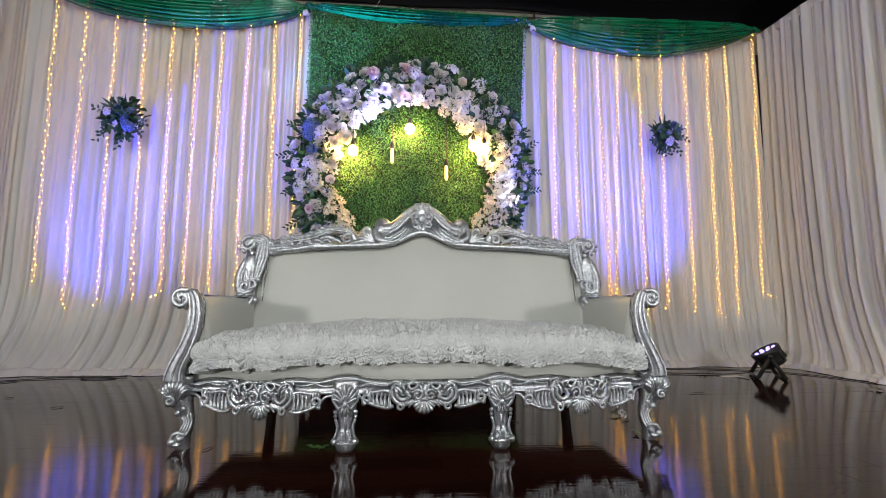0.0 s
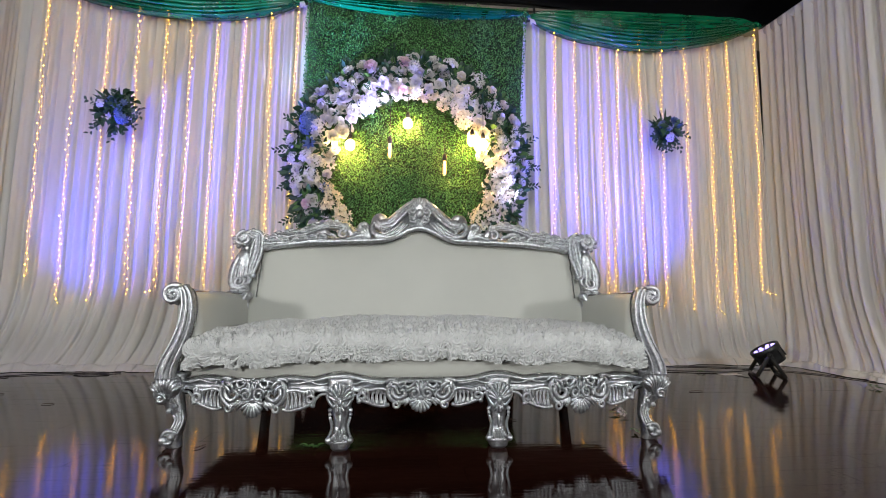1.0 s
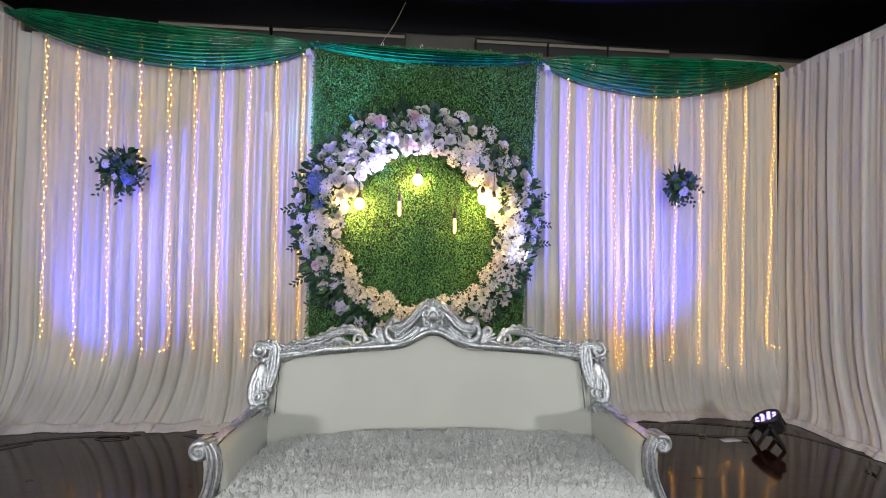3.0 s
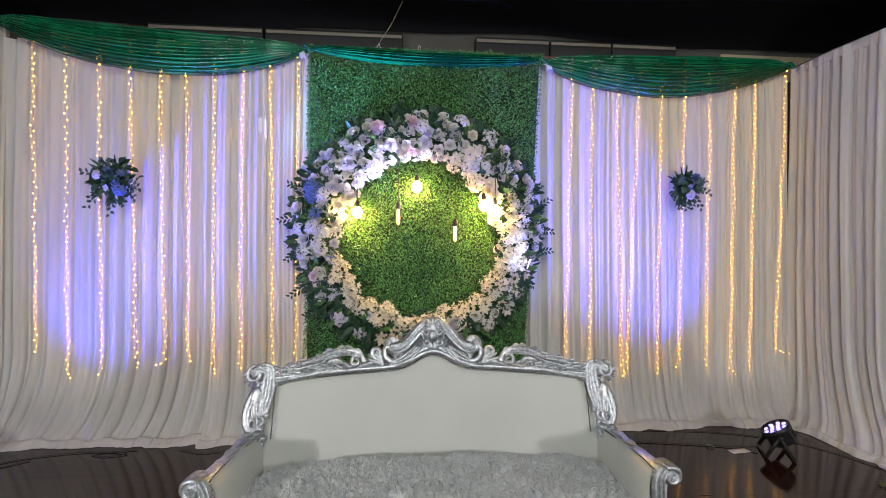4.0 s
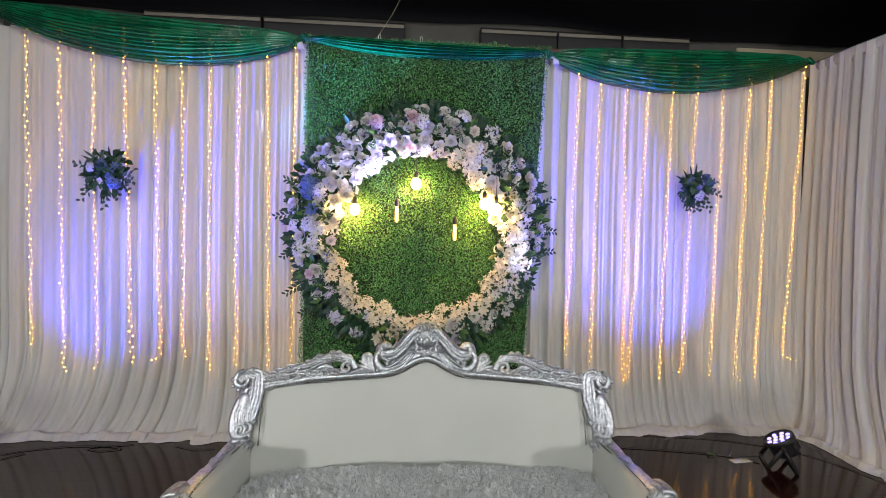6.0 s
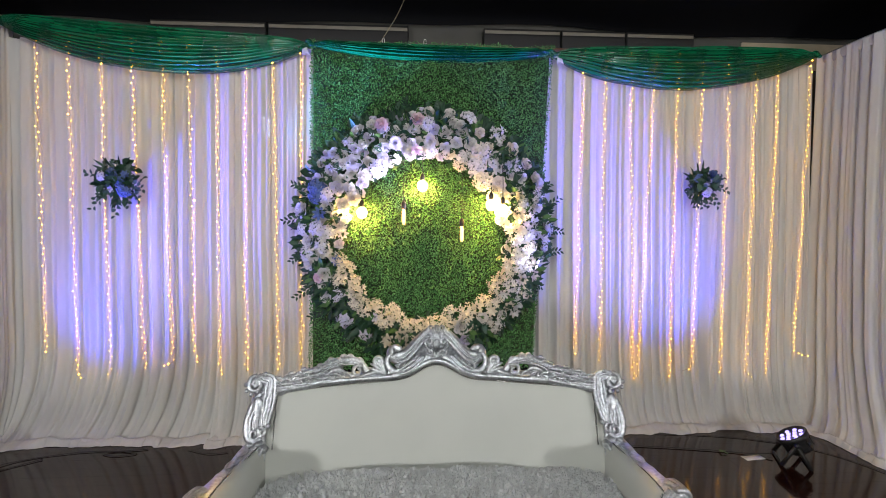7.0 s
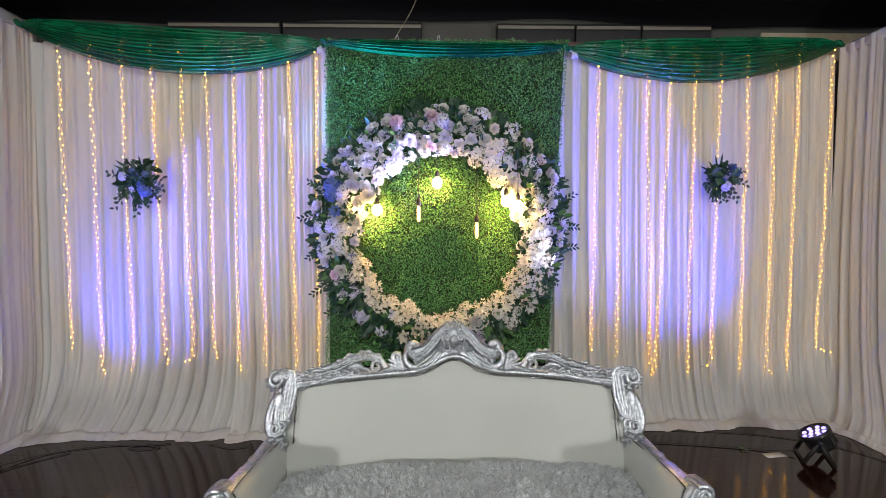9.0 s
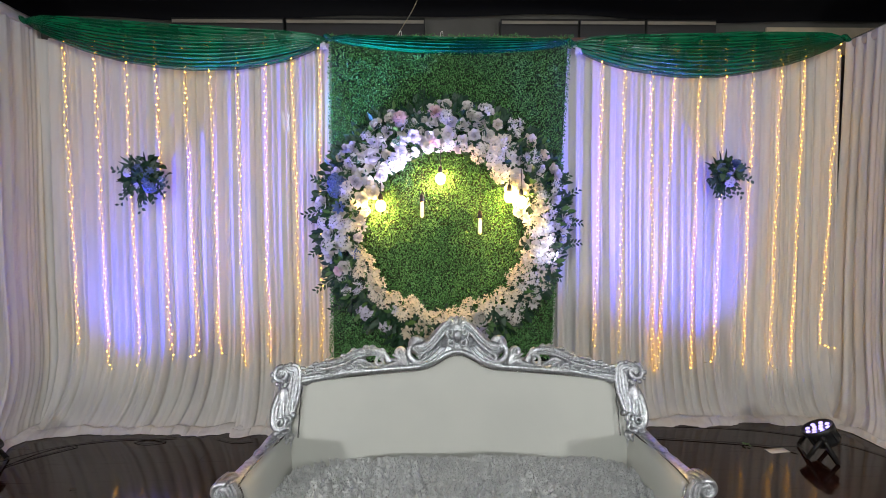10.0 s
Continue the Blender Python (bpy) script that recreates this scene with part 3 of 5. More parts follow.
        for x, z, r in ((1.100, 0.955, 0.015), (1.094, 0.925, 0.013), (1.068, 0.905, 0.014), (1.035, 0.915, 0.012), (0.966, 0.750, 0.016), (1.005, 1.006, 0.014)):
            add_blob(bm, near([(x, z)], sx, 0.036)[0], (r, r, r))
        belly = [(1.028, 0.905), (1.062, 0.868), (1.092, 0.822), (1.108, 0.768), (1.100, 0.715), (1.068, 0.682), (1.030, 0.682), (1.012, 0.708), (1.026, 0.735), (1.048, 0.728)]
        belly = [(1.01 + (x - 1.01) * 0.74, z) for x, z in belly]
        cut(bm, belly, taper(0.015, 0.023, 0.012), sx, 0.020)
        add_blob(bm, near([(1.030, 0.775)], sx, 0.004)[0], (0.052, 0.028, 0.125), 12, 10)
        add_blob(bm, near([(1.035, 0.950)], sx, 0.006)[0], (0.055, 0.024, 0.055), 12, 10)
        # Curled leaves laid over the belly and the head.
        for k in range(6):
            o = 0.013 * k
            cut(bm, [(0.988 + o, 0.885 - 0.5 * o), (0.996 + 1.05 * o, 0.830 - 0.3 * o), (1.000 + 0.9 * o, 0.770), (0.996 + 0.8 * o, 0.715 + 0.15 * o)], taper(0.004, 0.0085, 0.004), sx, 0.033 - 0.0016 * (k - 2.5) ** 2, per=5, sides=6)
        for k in range(5):
            a = 0.2 + 0.55 * k
            cut(bm, [(1.035 + 0.018 * math.cos(a), 0.950 + 0.018 * math.sin(a)), (1.035 + 0.042 * math.cos(a), 0.950 + 0.042 * math.sin(a)), (1.035 + 0.058 * math.cos(a + 0.3), 0.950 + 0.058 * math.sin(a + 0.3))], taper(0.004, 0.011, 0.004), sx, 0.028, per=4, sides=6)
        cut(bm, spiral(1.036, 0.718, 0.030, 0.006, 1.4, 2.2, 20), taper(0.008, 0.010, 0.006), sx, 0.038, per=2)
        cut(bm, [(x - 0.022, z + 0.002) for x, z in belly[1:6]], taper(0.007, 0.011, 0.007), sx, 0.034)
        for k in range(5):
            cut(bm, [(1.030 - 0.006 * k, 0.885 - 0.028 * k), (1.050 - 0.006 * k, 0.845 - 0.028 * k), (1.040 - 0.004 * k, 0.795 - 0.024 * k)], taper(0.005, 0.012, 0.005), sx, 0.026, per=4)
        cut(bm, spiral(1.000, 0.722, 0.026, 0.006, 1.2, 0.5, 14), taper(0.008, 0.010, 0.007), sx, 0.034, per=2)
        for x, z, a, b in ((0.985, 0.645, 0.030, 0.026), (1.030, 0.640, 0.032, 0.028), (1.070, 0.648, 0.026, 0.026), (1.010, 0.672, 0.026, 0.016), (1.055, 0.672, 0.024, 0.016)):
            add_blob(bm, near([(x, z)], sx, 0.026)[0], (a, 0.028, b), 10, 8)
        cut(bm, [(0.975, 0.66), (1.0, 0.62), (1.04, 0.612), (1.085, 0.63)], 0.010, sx, 0.050)
        cut(bm, [(1.035, 0.975), (1.03, 0.88), (1.045, 0.79), (1.04, 0.70), (1.02, 0.60), (1.02, 0.40)], taper(0.045, 0.055, 0.035), sx, -0.020, 0.55, sides=10)
        part("shoulder_carving", bm, silver, sofa, "silver scroll carving with fluted band")
        nails("nail_trim", near([(0.938, 0.64 + 0.30 * k / 24) if k < 9 else (0.938 - 0.003 * math.sin(k), 0.64 + 0.265 * k / 24) for k in range(25)], sx, 0.022), sofa)
    nails("nail_trim", [(x, back_y(x, back_top(x)) - 0.024, back_top(x) - 0.006) for x in xs[2:-2]], sofa, 0.013, 0.0062)

    # Arms.
    for sx in (1, -1):
        bm = bmesh.new()
        rings = []
        for k in range(15):
            t = k / 14
            y = -0.012 + 0.575 * t
            xi = 0.984 - 0.020 * t - 0.012 * math.sin(math.pi * t)
            zt = 0.662 - 0.012 * t + 0.006 * math.sin(math.pi * t)
            rings.append([(sx * x, y, z) for x, z in ((xi - 0.030, 0.40), (xi - 0.014, 0.50), (xi - 0.006, 0.57), (xi + 0.004, zt - 0.035), (xi + 0.018, zt - 0.010), (xi + 0.040, zt), (xi + 0.065, zt - 0.008), (xi + 0.085, zt - 0.035), (xi + 0.080, 0.56), (xi + 0.082, 0.45), (xi + 0.095, 0.32), (xi - 0.030, 0.32))])
        loft(bm, rings)
        part("arm_pad", bm, M["leather"], sofa)
        # Silver cap along the top of the arm.
        bm = bmesh.new()
        cap = [(sx * (1.050 - 0.012 * t + 0.006 * math.sin(3 * t)), -0.01 + 0.60 * t, 0.648 - 0.014 * t) for t in (k / 20 for k in range(21))]
        add_tube(bm, cap, lambda t: 0.034 + 0.006 * math.sin(t * 9), 12, 0.75, up=(0, 0, 1))
        for q in range(5):
            t0 = 0.06 + 0.19 * q
            for side in (-1, 1):
                line = [(sx * (1.052 - 0.012 * t + side * w), -0.01 + 0.60 * t, 0.674 - 0.014 * t - abs(w) * 0.35) for t, w in ((t0, 0.003), (t0 + 0.06, 0.018), (t0 + 0.12, 0.024), (t0 + 0.16, 0.012))]
                add_tube(bm, smooth_line(line, 4), taper(0.004, 0.007, 0.003), 6, 0.8, up=(0, 0, 1))
        part("arm_rail", bm, silver, sofa, "silver carved cap along the arm")
        nails("nail_trim", [(sx * (1.014 - 0.022 * t + 0.010 * math.sin(5 * t)), -0.012 + 0.58 * t, 0.662 - 0.010 * t + 0.002 * math.sin(9 * t)) for t in (k / 24 for k in range(25))], sofa)
        # The sweeping front post.
        bm = bmesh.new()
        post = smooth_line([(sx * (x - 0.022), -0.022 - 0.012 * math.sin(z * 5), z) for x, z in ((1.062, 0.682), (1.046, 0.655), (1.036, 0.610), (1.036, 0.550), (1.046, 0.490), (1.066, 0.430), (1.090, 0.375), (1.104, 0.330), (1.106, 0.295))], 6)
        add_tube(bm, post, lambda t: 0.024 + 0.019 * t ** 1.6, 12, 0.8, up=(0, -1, 0))
        for o, r in ((-0.020, 0.006), (0.020, 0.006), (0.0, 0.008)):
            line = [(p.x + o * (0.8 + 0.8 * i / len(post)), p.y - 0.019 - 0.012 * i / len(post) + abs(o) * 0.25, p.z) for i, p in enumerate(post)]
            add_tube(bm, line, r, 6, 1.0, up=(0, -1, 0))
        part("arm_post", bm, silver, sofa, "silver S-curved moulded arm post")
        nails("nail_trim", [(p.x - sx * 0.034 - sx * 0.006 * i / len(post), p.y - 0.002, p.z) for i, p in enumerate(post[2:-10])], sofa)
        # The rolled volute on it.
        bm = bmesh.new()
        cx, cz = 1.076, 0.650
        bmesh.ops.create_cone(bm, cap_ends=True, segments=20, radius1=0.040, radius2=0.043, depth=0.10, matrix=pose(sx * cx, 0.018, cz, 90, 0, 0))
        add_tube(bm, [(sx * x, -0.034, z) for x, z in spiral(cx, cz, 0.044, 0.006, 1.6, 2.2, 40, -1)], lambda t: 0.0125 - 0.004 * t, 8, 1.0, up=(0, -1, 0))
        for k in range(10):
            a = 2 * math.pi * k / 10
            line = [(sx * (cx + r * math.cos(a + tw)), yy, cz + r * math.sin(a + tw)) for r, yy, tw in ((0.043, 0.06, 0.7), (0.044, 0.03, 0.45), (0.044, 0.0, 0.2), (0.038, -0.030, 0.0), (0.024, -0.038, -0.5), (0.010, -0.042, -1.0))]
            add_tube(bm, smooth_line(line, 4), taper(0.004, 0.0075, 0.003), 6, 1.0)
        part("arm_volute", bm, silver, sofa, "silver volute with spiral fluting")

    # Seat: the padded front band and a rail with a shaped lower edge.
    bm = bmesh.new()
    rings = []
    for k in range(41):
        x = -1.03 + 2.06 * k / 40
        yf = front_y(x)
        zt = rail_top(x)
        rings.append([(x, yf + 0.012, zt - 0.01), (x, yf - 0.004, zt + 0.03), (x, yf - 0.004, 0.375), (x, yf + 0.012, 0.41), (x, yf + 0.06, 0.435), (x, 0.50, 0.45), (x, 0.50, 0.30), (x, 0.2, 0.26), (x, yf + 0.06, 0.26)])
    loft(bm, rings)
    part("seat_pad", bm, M["leather"], sofa, "ivory padded seat with a band at the front")
    bm = bmesh.new()
    rings = []
    for k in range(81):
        x = -1.075 + 2.15 * k / 80
        yf, zt = front_y(x), rail_top(x)
        zb = 0.232 - 0.008 * math.cos(abs(x) * 9)
        rings.append([(x, yf + 0.010, zt), (x, yf - 0.012, zt - 0.003), (x, yf - 0.016, zt - 0.010), (x, yf - 0.010, zt - 0.018), (x, yf - 0.002, zt - 0.024), (x, yf - 0.002, zb + 0.012), (x, yf - 0.010, zb + 0.006), (x, yf - 0.008, zb), (x, yf + 0.022, zb), (x, yf + 0.025, zt - 0.01)])
    loft(bm, rings)
    part("seat_rail", bm, silver, sofa, "silver moulded seat rail, serpentine in front")
    nails("nail_trim", [(x, front_y(x) - 0.008, rail_top(x) + 0.006) for x in (-1.04 + 2.08 * k / 120 for k in range(121))], sofa)
    bm = bmesh.new()
    add_box(bm, (-1.06, 0.02, 0.215), (1.06, 0.60, 0.262), 0.01)
    for sx in (1, -1):
        add_box(bm, (sx * 1.045 - 0.02, 0.03, 0.235), (sx * 1.045 + 0.02, 0.62, 0.33), 0.008)
    add_box(bm, (-1.03, 0.56, 0.22), (1.03, 0.62, 0.42), 0.01)
    part("seat_frame", bm, M["black_metal"], sofa, "dark frame and lining under the seat")
    # Back of the backrest is closed by a plain upholstered skirt down to the frame.
    bm = bmesh.new()
    add_box(bm, (-1.0, 0.565, 0.36), (1.0, 0.61, 0.48), 0.008)
    part("back_skirt", bm, M["leather"], sofa)

    # Carved aprons: scrolls, a shell and pierced grilles, one in each bay.
    for cx in (-0.712, 0.0, 0.712):
        bm = bmesh.new()

        def fp(x, z, d=0.0, cx=cx):
            return (cx + 1.06 * x, front_y(cx + 1.06 * x) - 0.016 - d, 0.290 - (0.290 - z) * (1.27 if cx else 1.05))

        def run(points, radius, d=0.0, sides=8, per=5):
            add_tube(bm, smooth_line([fp(x, z, d) for x, z in points], per), radius, sides, 1.0, up=(0, -1, 0))
        for sx in (1, -1):
            run([(sx * x, z) for x, z in ((0.035, 0.288), (0.070, 0.285), (0.105, 0.268), (0.112, 0.240), (0.090, 0.222), (0.066, 0.232), (0.068, 0.252), (0.086, 0.252))], taper(0.007, 0.0115, 0.006), 0.010)
            run([(sx * x, z) for x, z in ((0.140, 0.282), (0.128, 0.292), (0.100, 0.292), (0.128, 0.270), (0.130, 0.235), (0.105, 0.208), (0.070, 0.206), (0.045, 0.220))], taper(0.006, 0.011, 0.007), 0.004)
            run([(sx * x, z) for x, z in spiral(0.026, 0.240, 0.024, 0.006, 1.3, 0.3, 16)], 0.0065, 0.014, per=2)
            run([(sx * x, z) for x, z in spiral(0.098, 0.196, 0.016, 0.005, 1.2, 2.0, 14)], 0.006, 0.008, per=2)
            run([(sx * 0.012, 0.215), (sx * 0.010, 0.25), (sx * 0.022, 0.282), (sx * 0.05, 0.294)], 0.006, 0.012)
            # Grille.
            for k in range(6):
                x = 0.136 + 0.0165 * k
                run([(sx * x, 0.256 - 0.001 * k), (sx * (x + 0.007), 0.228), (sx * (x + 0.004), 0.192 + 0.003 * k)], lambda t: 0.0052 + 0.0050 * t ** 3 + 0.002 * (1 - t) ** 3, 0.002, 8, 4)
            run([(sx * x, z) for x, z in ((0.130, 0.250), (0.165, 0.258), (0.205, 0.252), (0.228, 0.256))], 0.0095, 0.002)
            # Leaf lobes round the scroll, and its fluted inner face.
            for k in range(6):
                a = 0.5 + 0.62 * k
                ca, sa = math.cos(a), math.sin(a)
                run([(sx * (0.090 + 0.022 * ca), 0.250 + 0.020 * sa), (sx * (0.090 + 0.036 * ca), 0.250 + 0.031 * sa), (sx * (0.090 + 0.044 * math.cos(a + 0.4)), 0.250 + 0.040 * math.sin(a + 0.4))], taper(0.004, 0.0072, 0.003), 0.012, 6, 3)
            for k in range(4):
                run([(sx * (0.030 + 0.012 * k), 0.216 + 0.003 * k), (sx * (0.048 + 0.013 * k), 0.208), (sx * (0.064 + 0.013 * k), 0.190 + 0.006 * k)], taper(0.004, 0.0078, 0.003), 0.006, 6, 3)
            run([(sx * x, z) for x, z in ((0.125, 0.196), (0.150, 0.190), (0.185, 0.196), (0.210, 0.204), (0.232, 0.212))], 0.008, 0.004)
            run([(sx * x, z) for x, z in spiral(0.232, 0.226, 0.020, 0.006, 1.2, -1.4, 14)], 0.008, 0.006, per=2)
            run([(sx * x, z) for x, z in ((0.250, 0.224), (0.272, 0.242), (0.300, 0.246))], 0.006, 0.0)
            add_blob(bm, fp(sx * 0.244, 0.208, 0.006), (0.011, 0.010, 0.010))
            for k in range(4):
                run([(sx * (0.238 - 0.010 * k), 0.262 - 0.002 * k), (sx * (0.246 - 0.012 * k), 0.250), (sx * (0.240 - 0.012 * k), 0.236 - 0.004 * k)], taper(0.003, 0.0065, 0.003), 0.008, 6, 3)
            run([(sx * x, z) for x, z in ((0.020, 0.292), (0.034, 0.272), (0.052, 0.264), (0.064, 0.276), (0.056, 0.288))], taper(0.005, 0.0085, 0.004), 0.014)
            run([(sx * x, z) for x, z in ((0.118, 0.286), (0.098, 0.282), (0.084, 0.268), (0.080, 0.248))], taper(0.004, 0.009, 0.003), 0.018)
            run([(sx * x, z) for x, z in ((0.122, 0.272), (0.104, 0.266), (0.094, 0.252), (0.094, 0.238))], taper(0.003, 0.007, 0.003), 0.018)
            # The line of moulding that rises over the carving.
            run([(sx * x, z) for x, z in ((0.300, 0.279), (0.262, 0.276), (0.225, 0.286), (0.190, 0.279), (0.150, 0.278))], 0.005, 0.004)
        add_fan(bm, lambda x, z, d: fp(x, 0.228 + z, 0.006 + d), 11, 2.9, 0.062, 0.0078, down=True, bend=0.007)
        add_blob(bm, fp(0, 0.248, -0.004), (0.078, 0.009, 0.034), 14, 8)
        add_blob(bm, fp(0, 0.224, 0.010), (0.016, 0.010, 0.010), 10, 8)
        add_blob(bm, fp(0, 0.262, 0.012), (0.010, 0.010, 0.022), 8, 8)
        for k in range(5):
            add_blob(bm, fp(-0.03 + 0.015 * k, 0.290 - 0.002 * abs(k - 2), 0.010), (0.007, 0.007, 0.007), 6, 5)
        part("apron_carving", bm, silver, sofa, "pierced silver apron with scrolls and a shell")

    # Middle front legs.
    for lx in (-0.337, 0.337):
        bm = bmesh.new()
        y0 = front_y(lx)
        rows = blend_rows([(0.0, 0.010, 0.030, 0.030), (0.012, 0.004, 0.040, 0.038), (0.040, 0.000, 0.046, 0.040), (0.062, 0.004, 0.038, 0.034), (0.095, 0.012, 0.032, 0.028), (0.140, 0.010, 0.036, 0.030), (0.190, 0.000, 0.044, 0.036), (0.230, -0.006, 0.054, 0.038), (0.300, -0.004, 0.056, 0.030)])
        loft(bm, [oval(lx, y0 + cy, z, hx, hy) for z, cy, hx, hy in rows])

        def lp(x, z, d=0.0, lx=lx, y0=y0):
            return (lx + x, y0 - 0.034 - d, z)
        add_fan(bm, lambda x, z, d: lp(x, 0.205 + z, 0.006 + d), 9, 2.2, 0.082, 0.0075, down=False, bend=0.006)
        add_fan(bm, lambda x, z, d: lp(x, 0.215 + z, 0.004 + d), 5, 1.2, 0.060, 0.0065, down=True, bend=0.004)
        add_blob(bm, lp(0, 0.205, 0.008), (0.013, 0.012, 0.018))
        add_blob(bm, lp(0, 0.240, 0.008), (0.009, 0.009, 0.010))
        add_tube(bm, [lp(0, 0.16, -0.012), lp(0, 0.12, -0.018), lp(0, 0.085, -0.016)], 0.006, 6, 1.0, up=(0, -1, 0))
        add_fan(bm, lambda x, z, d: lp(x, 0.030 + z, -0.002 + d), 7, 1.6, 0.060, 0.0075, down=False, bend=0.002)
        for sx in (1, -1):
            for x, z, r, d in ((0.042, 0.168, 0.010, -0.015), (0.043, 0.150, 0.008, -0.015), (0.044, 0.048, 0.015, -0.006), (0.026, 0.058, 0.009, 0.004)):
                add_blob(bm, lp(sx * x, z, d), (r, r, r))
            add_tube(bm, smooth_line([lp(sx * x, z, -0.012) for x, z in ((0.042, 0.140), (0.033, 0.105), (0.038, 0.075), (0.046, 0.058))], 5), 0.006, 6, 1.0, up=(0, -1, 0))
            add_tube(bm, smooth_line([lp(sx * x, z, d) for x, z, d in ((0.050, 0.262, 0.002), (0.052, 0.225, 0.002), (0.036, 0.195, 0.003), (0.016, 0.180, 0.004))], 5), 0.007, 6, 1.0, up=(0, -1, 0))
        part("front_leg", bm, silver, sofa, "silver carved leg with acanthus and claw foot")

    # Cabriole corner legs.
    for sx in (1, -1):
        bm = bmesh.new()
        y0 = 0.012
        rows = blend_rows([(0.0, 1.086, 0.026, 0.028), (0.015, 1.098, 0.034, 0.036), (0.042, 1.100, 0.036, 0.038), (0.075, 1.080, 0.024, 0.028), (0.110, 1.068, 0.021, 0.026), (0.150, 1.082, 0.028, 0.030), (0.195, 1.108, 0.046, 0.042), (0.245, 1.116, 0.054, 0.046), (0.310, 1.104, 0.048, 0.044)])
        loft(bm, [oval(sx * (cx - 0.035), y0, z, hx, hy) for z, cx, hx, hy in rows])

        def cp(x, z, d=0.0, sx=sx, y0=y0):
            return (sx * (x - 0.035), y0 - 0.040 - d, z)
        for k in range(5):
            o = 0.016 * k
            add_tube(bm, smooth_line([cp(1.070 + o * 0.9, 0.178 + 0.01 * k, -0.002), cp(1.092 + o, 0.215, 0.006), cp(1.100 + o * 0.9, 0.255, 0.006), cp(1.085 + o * 1.1, 0.292, 0.0)], 5), taper(0.004, 0.0095, 0.004), 6, 1.0, up=(0, -1, 0))
        for k in range(5):
            o = 0.024 * k
            add_tube(bm, smooth_line([(sx * (1.110 + 0.004 * k), y0 + 0.02 - 0.012 * k, 0.175 + o), (sx * (1.132 - 0.001 * k), y0 - 0.005 - 0.006 * k, 0.186 + o), (sx * 1.112, y0 - 0.030, 0.206 + o)], 4), taper(0.005, 0.010, 0.004), 6)
        for x, z, r, d in ((1.128, 0.200, 0.014, 0.004), (1.150, 0.225, 0.013, -0.012), (1.082, 0.052, 0.017, 0.004), (1.120, 0.036, 0.018, -0.004), (1.105, 0.155, 0.012, -0.008), (1.075, 0.175, 0.011, -0.002)):
            add_blob(bm, cp(x, z, d), (r, r, r))
        add_tube(bm, [cp(x, z, 0.0) for x, z in spiral(1.095, 0.045, 0.034, 0.008, 1.3, 2.6, 26, -1)], taper(0.008, 0.009, 0.006), 6, 1.0, up=(0, -1, 0))
        for k in range(4):
            o = 0.012 * k
            add_tube(bm, smooth_line([cp(1.052 + o, 0.155 - 0.006 * k, -0.012), cp(1.046 + o * 0.9, 0.115, -0.014), cp(1.056 + o, 0.075, -0.006), cp(1.075 + o * 1.2, 0.055, 0.0)], 5), taper(0.003, 0.0065, 0.003), 6, 1.0, up=(0, -1, 0))
        add_blob(bm, cp(1.112, 0.262, -0.004), (0.056, 0.032, 0.058), 14, 10)
        for k in range(9):
            a = -1.35 + 0.34 * k
            line = [cp(1.110 + 0.010 * math.sin(a), 0.200 + 0.01 * math.cos(a), 0.006), cp(1.110 + 0.036 * math.sin(a), 0.238 + 0.026 * math.cos(a), 0.030), cp(1.112 + 0.056 * math.sin(a), 0.250 + 0.050 * math.cos(a), 0.022), cp(1.112 + 0.070 * math.sin(a), 0.246 + 0.056 * math.cos(a), 0.010)]
            add_tube(bm, smooth_line(line, 4), taper(0.004, 0.0095, 0.003), 6, 1.0, up=(0, -1, 0))
        add_tube(bm, [cp(x, z, 0.026) for x, z in spiral(1.126, 0.214, 0.022, 0.005, 1.3, 0.6, 18)], taper(0.006, 0.007, 0.005), 6, 1.0, up=(0, -1, 0))
        part("corner_leg", bm, silver, sofa, "silver cabriole corner leg with leaf carving")
        # Plain rear leg.
        bm = bmesh.new()
        rows = blend_rows([(0.0, 0.610, 0.024, 0.024), (0.10, 0.585, 0.024, 0.026), (0.24, 0.560, 0.030, 0.034)], 5)
        loft(bm, [oval(sx * 0.86, cy, z, hx, hy, 12, 4) for z, cy, hx, hy in rows])
        part("rear_leg", bm, M["black_metal"], sofa, "plain dark sabre leg at the back")
        # Silver side rail under the arm.
        bm = bmesh.new()
        add_box(bm, (sx * 1.075 - 0.018, 0.03, 0.245), (sx * 1.075 + 0.018, 0.60, 0.325), 0.006)
        part("side_rail", bm, silver, sofa)
    return sofa


build_sofa()


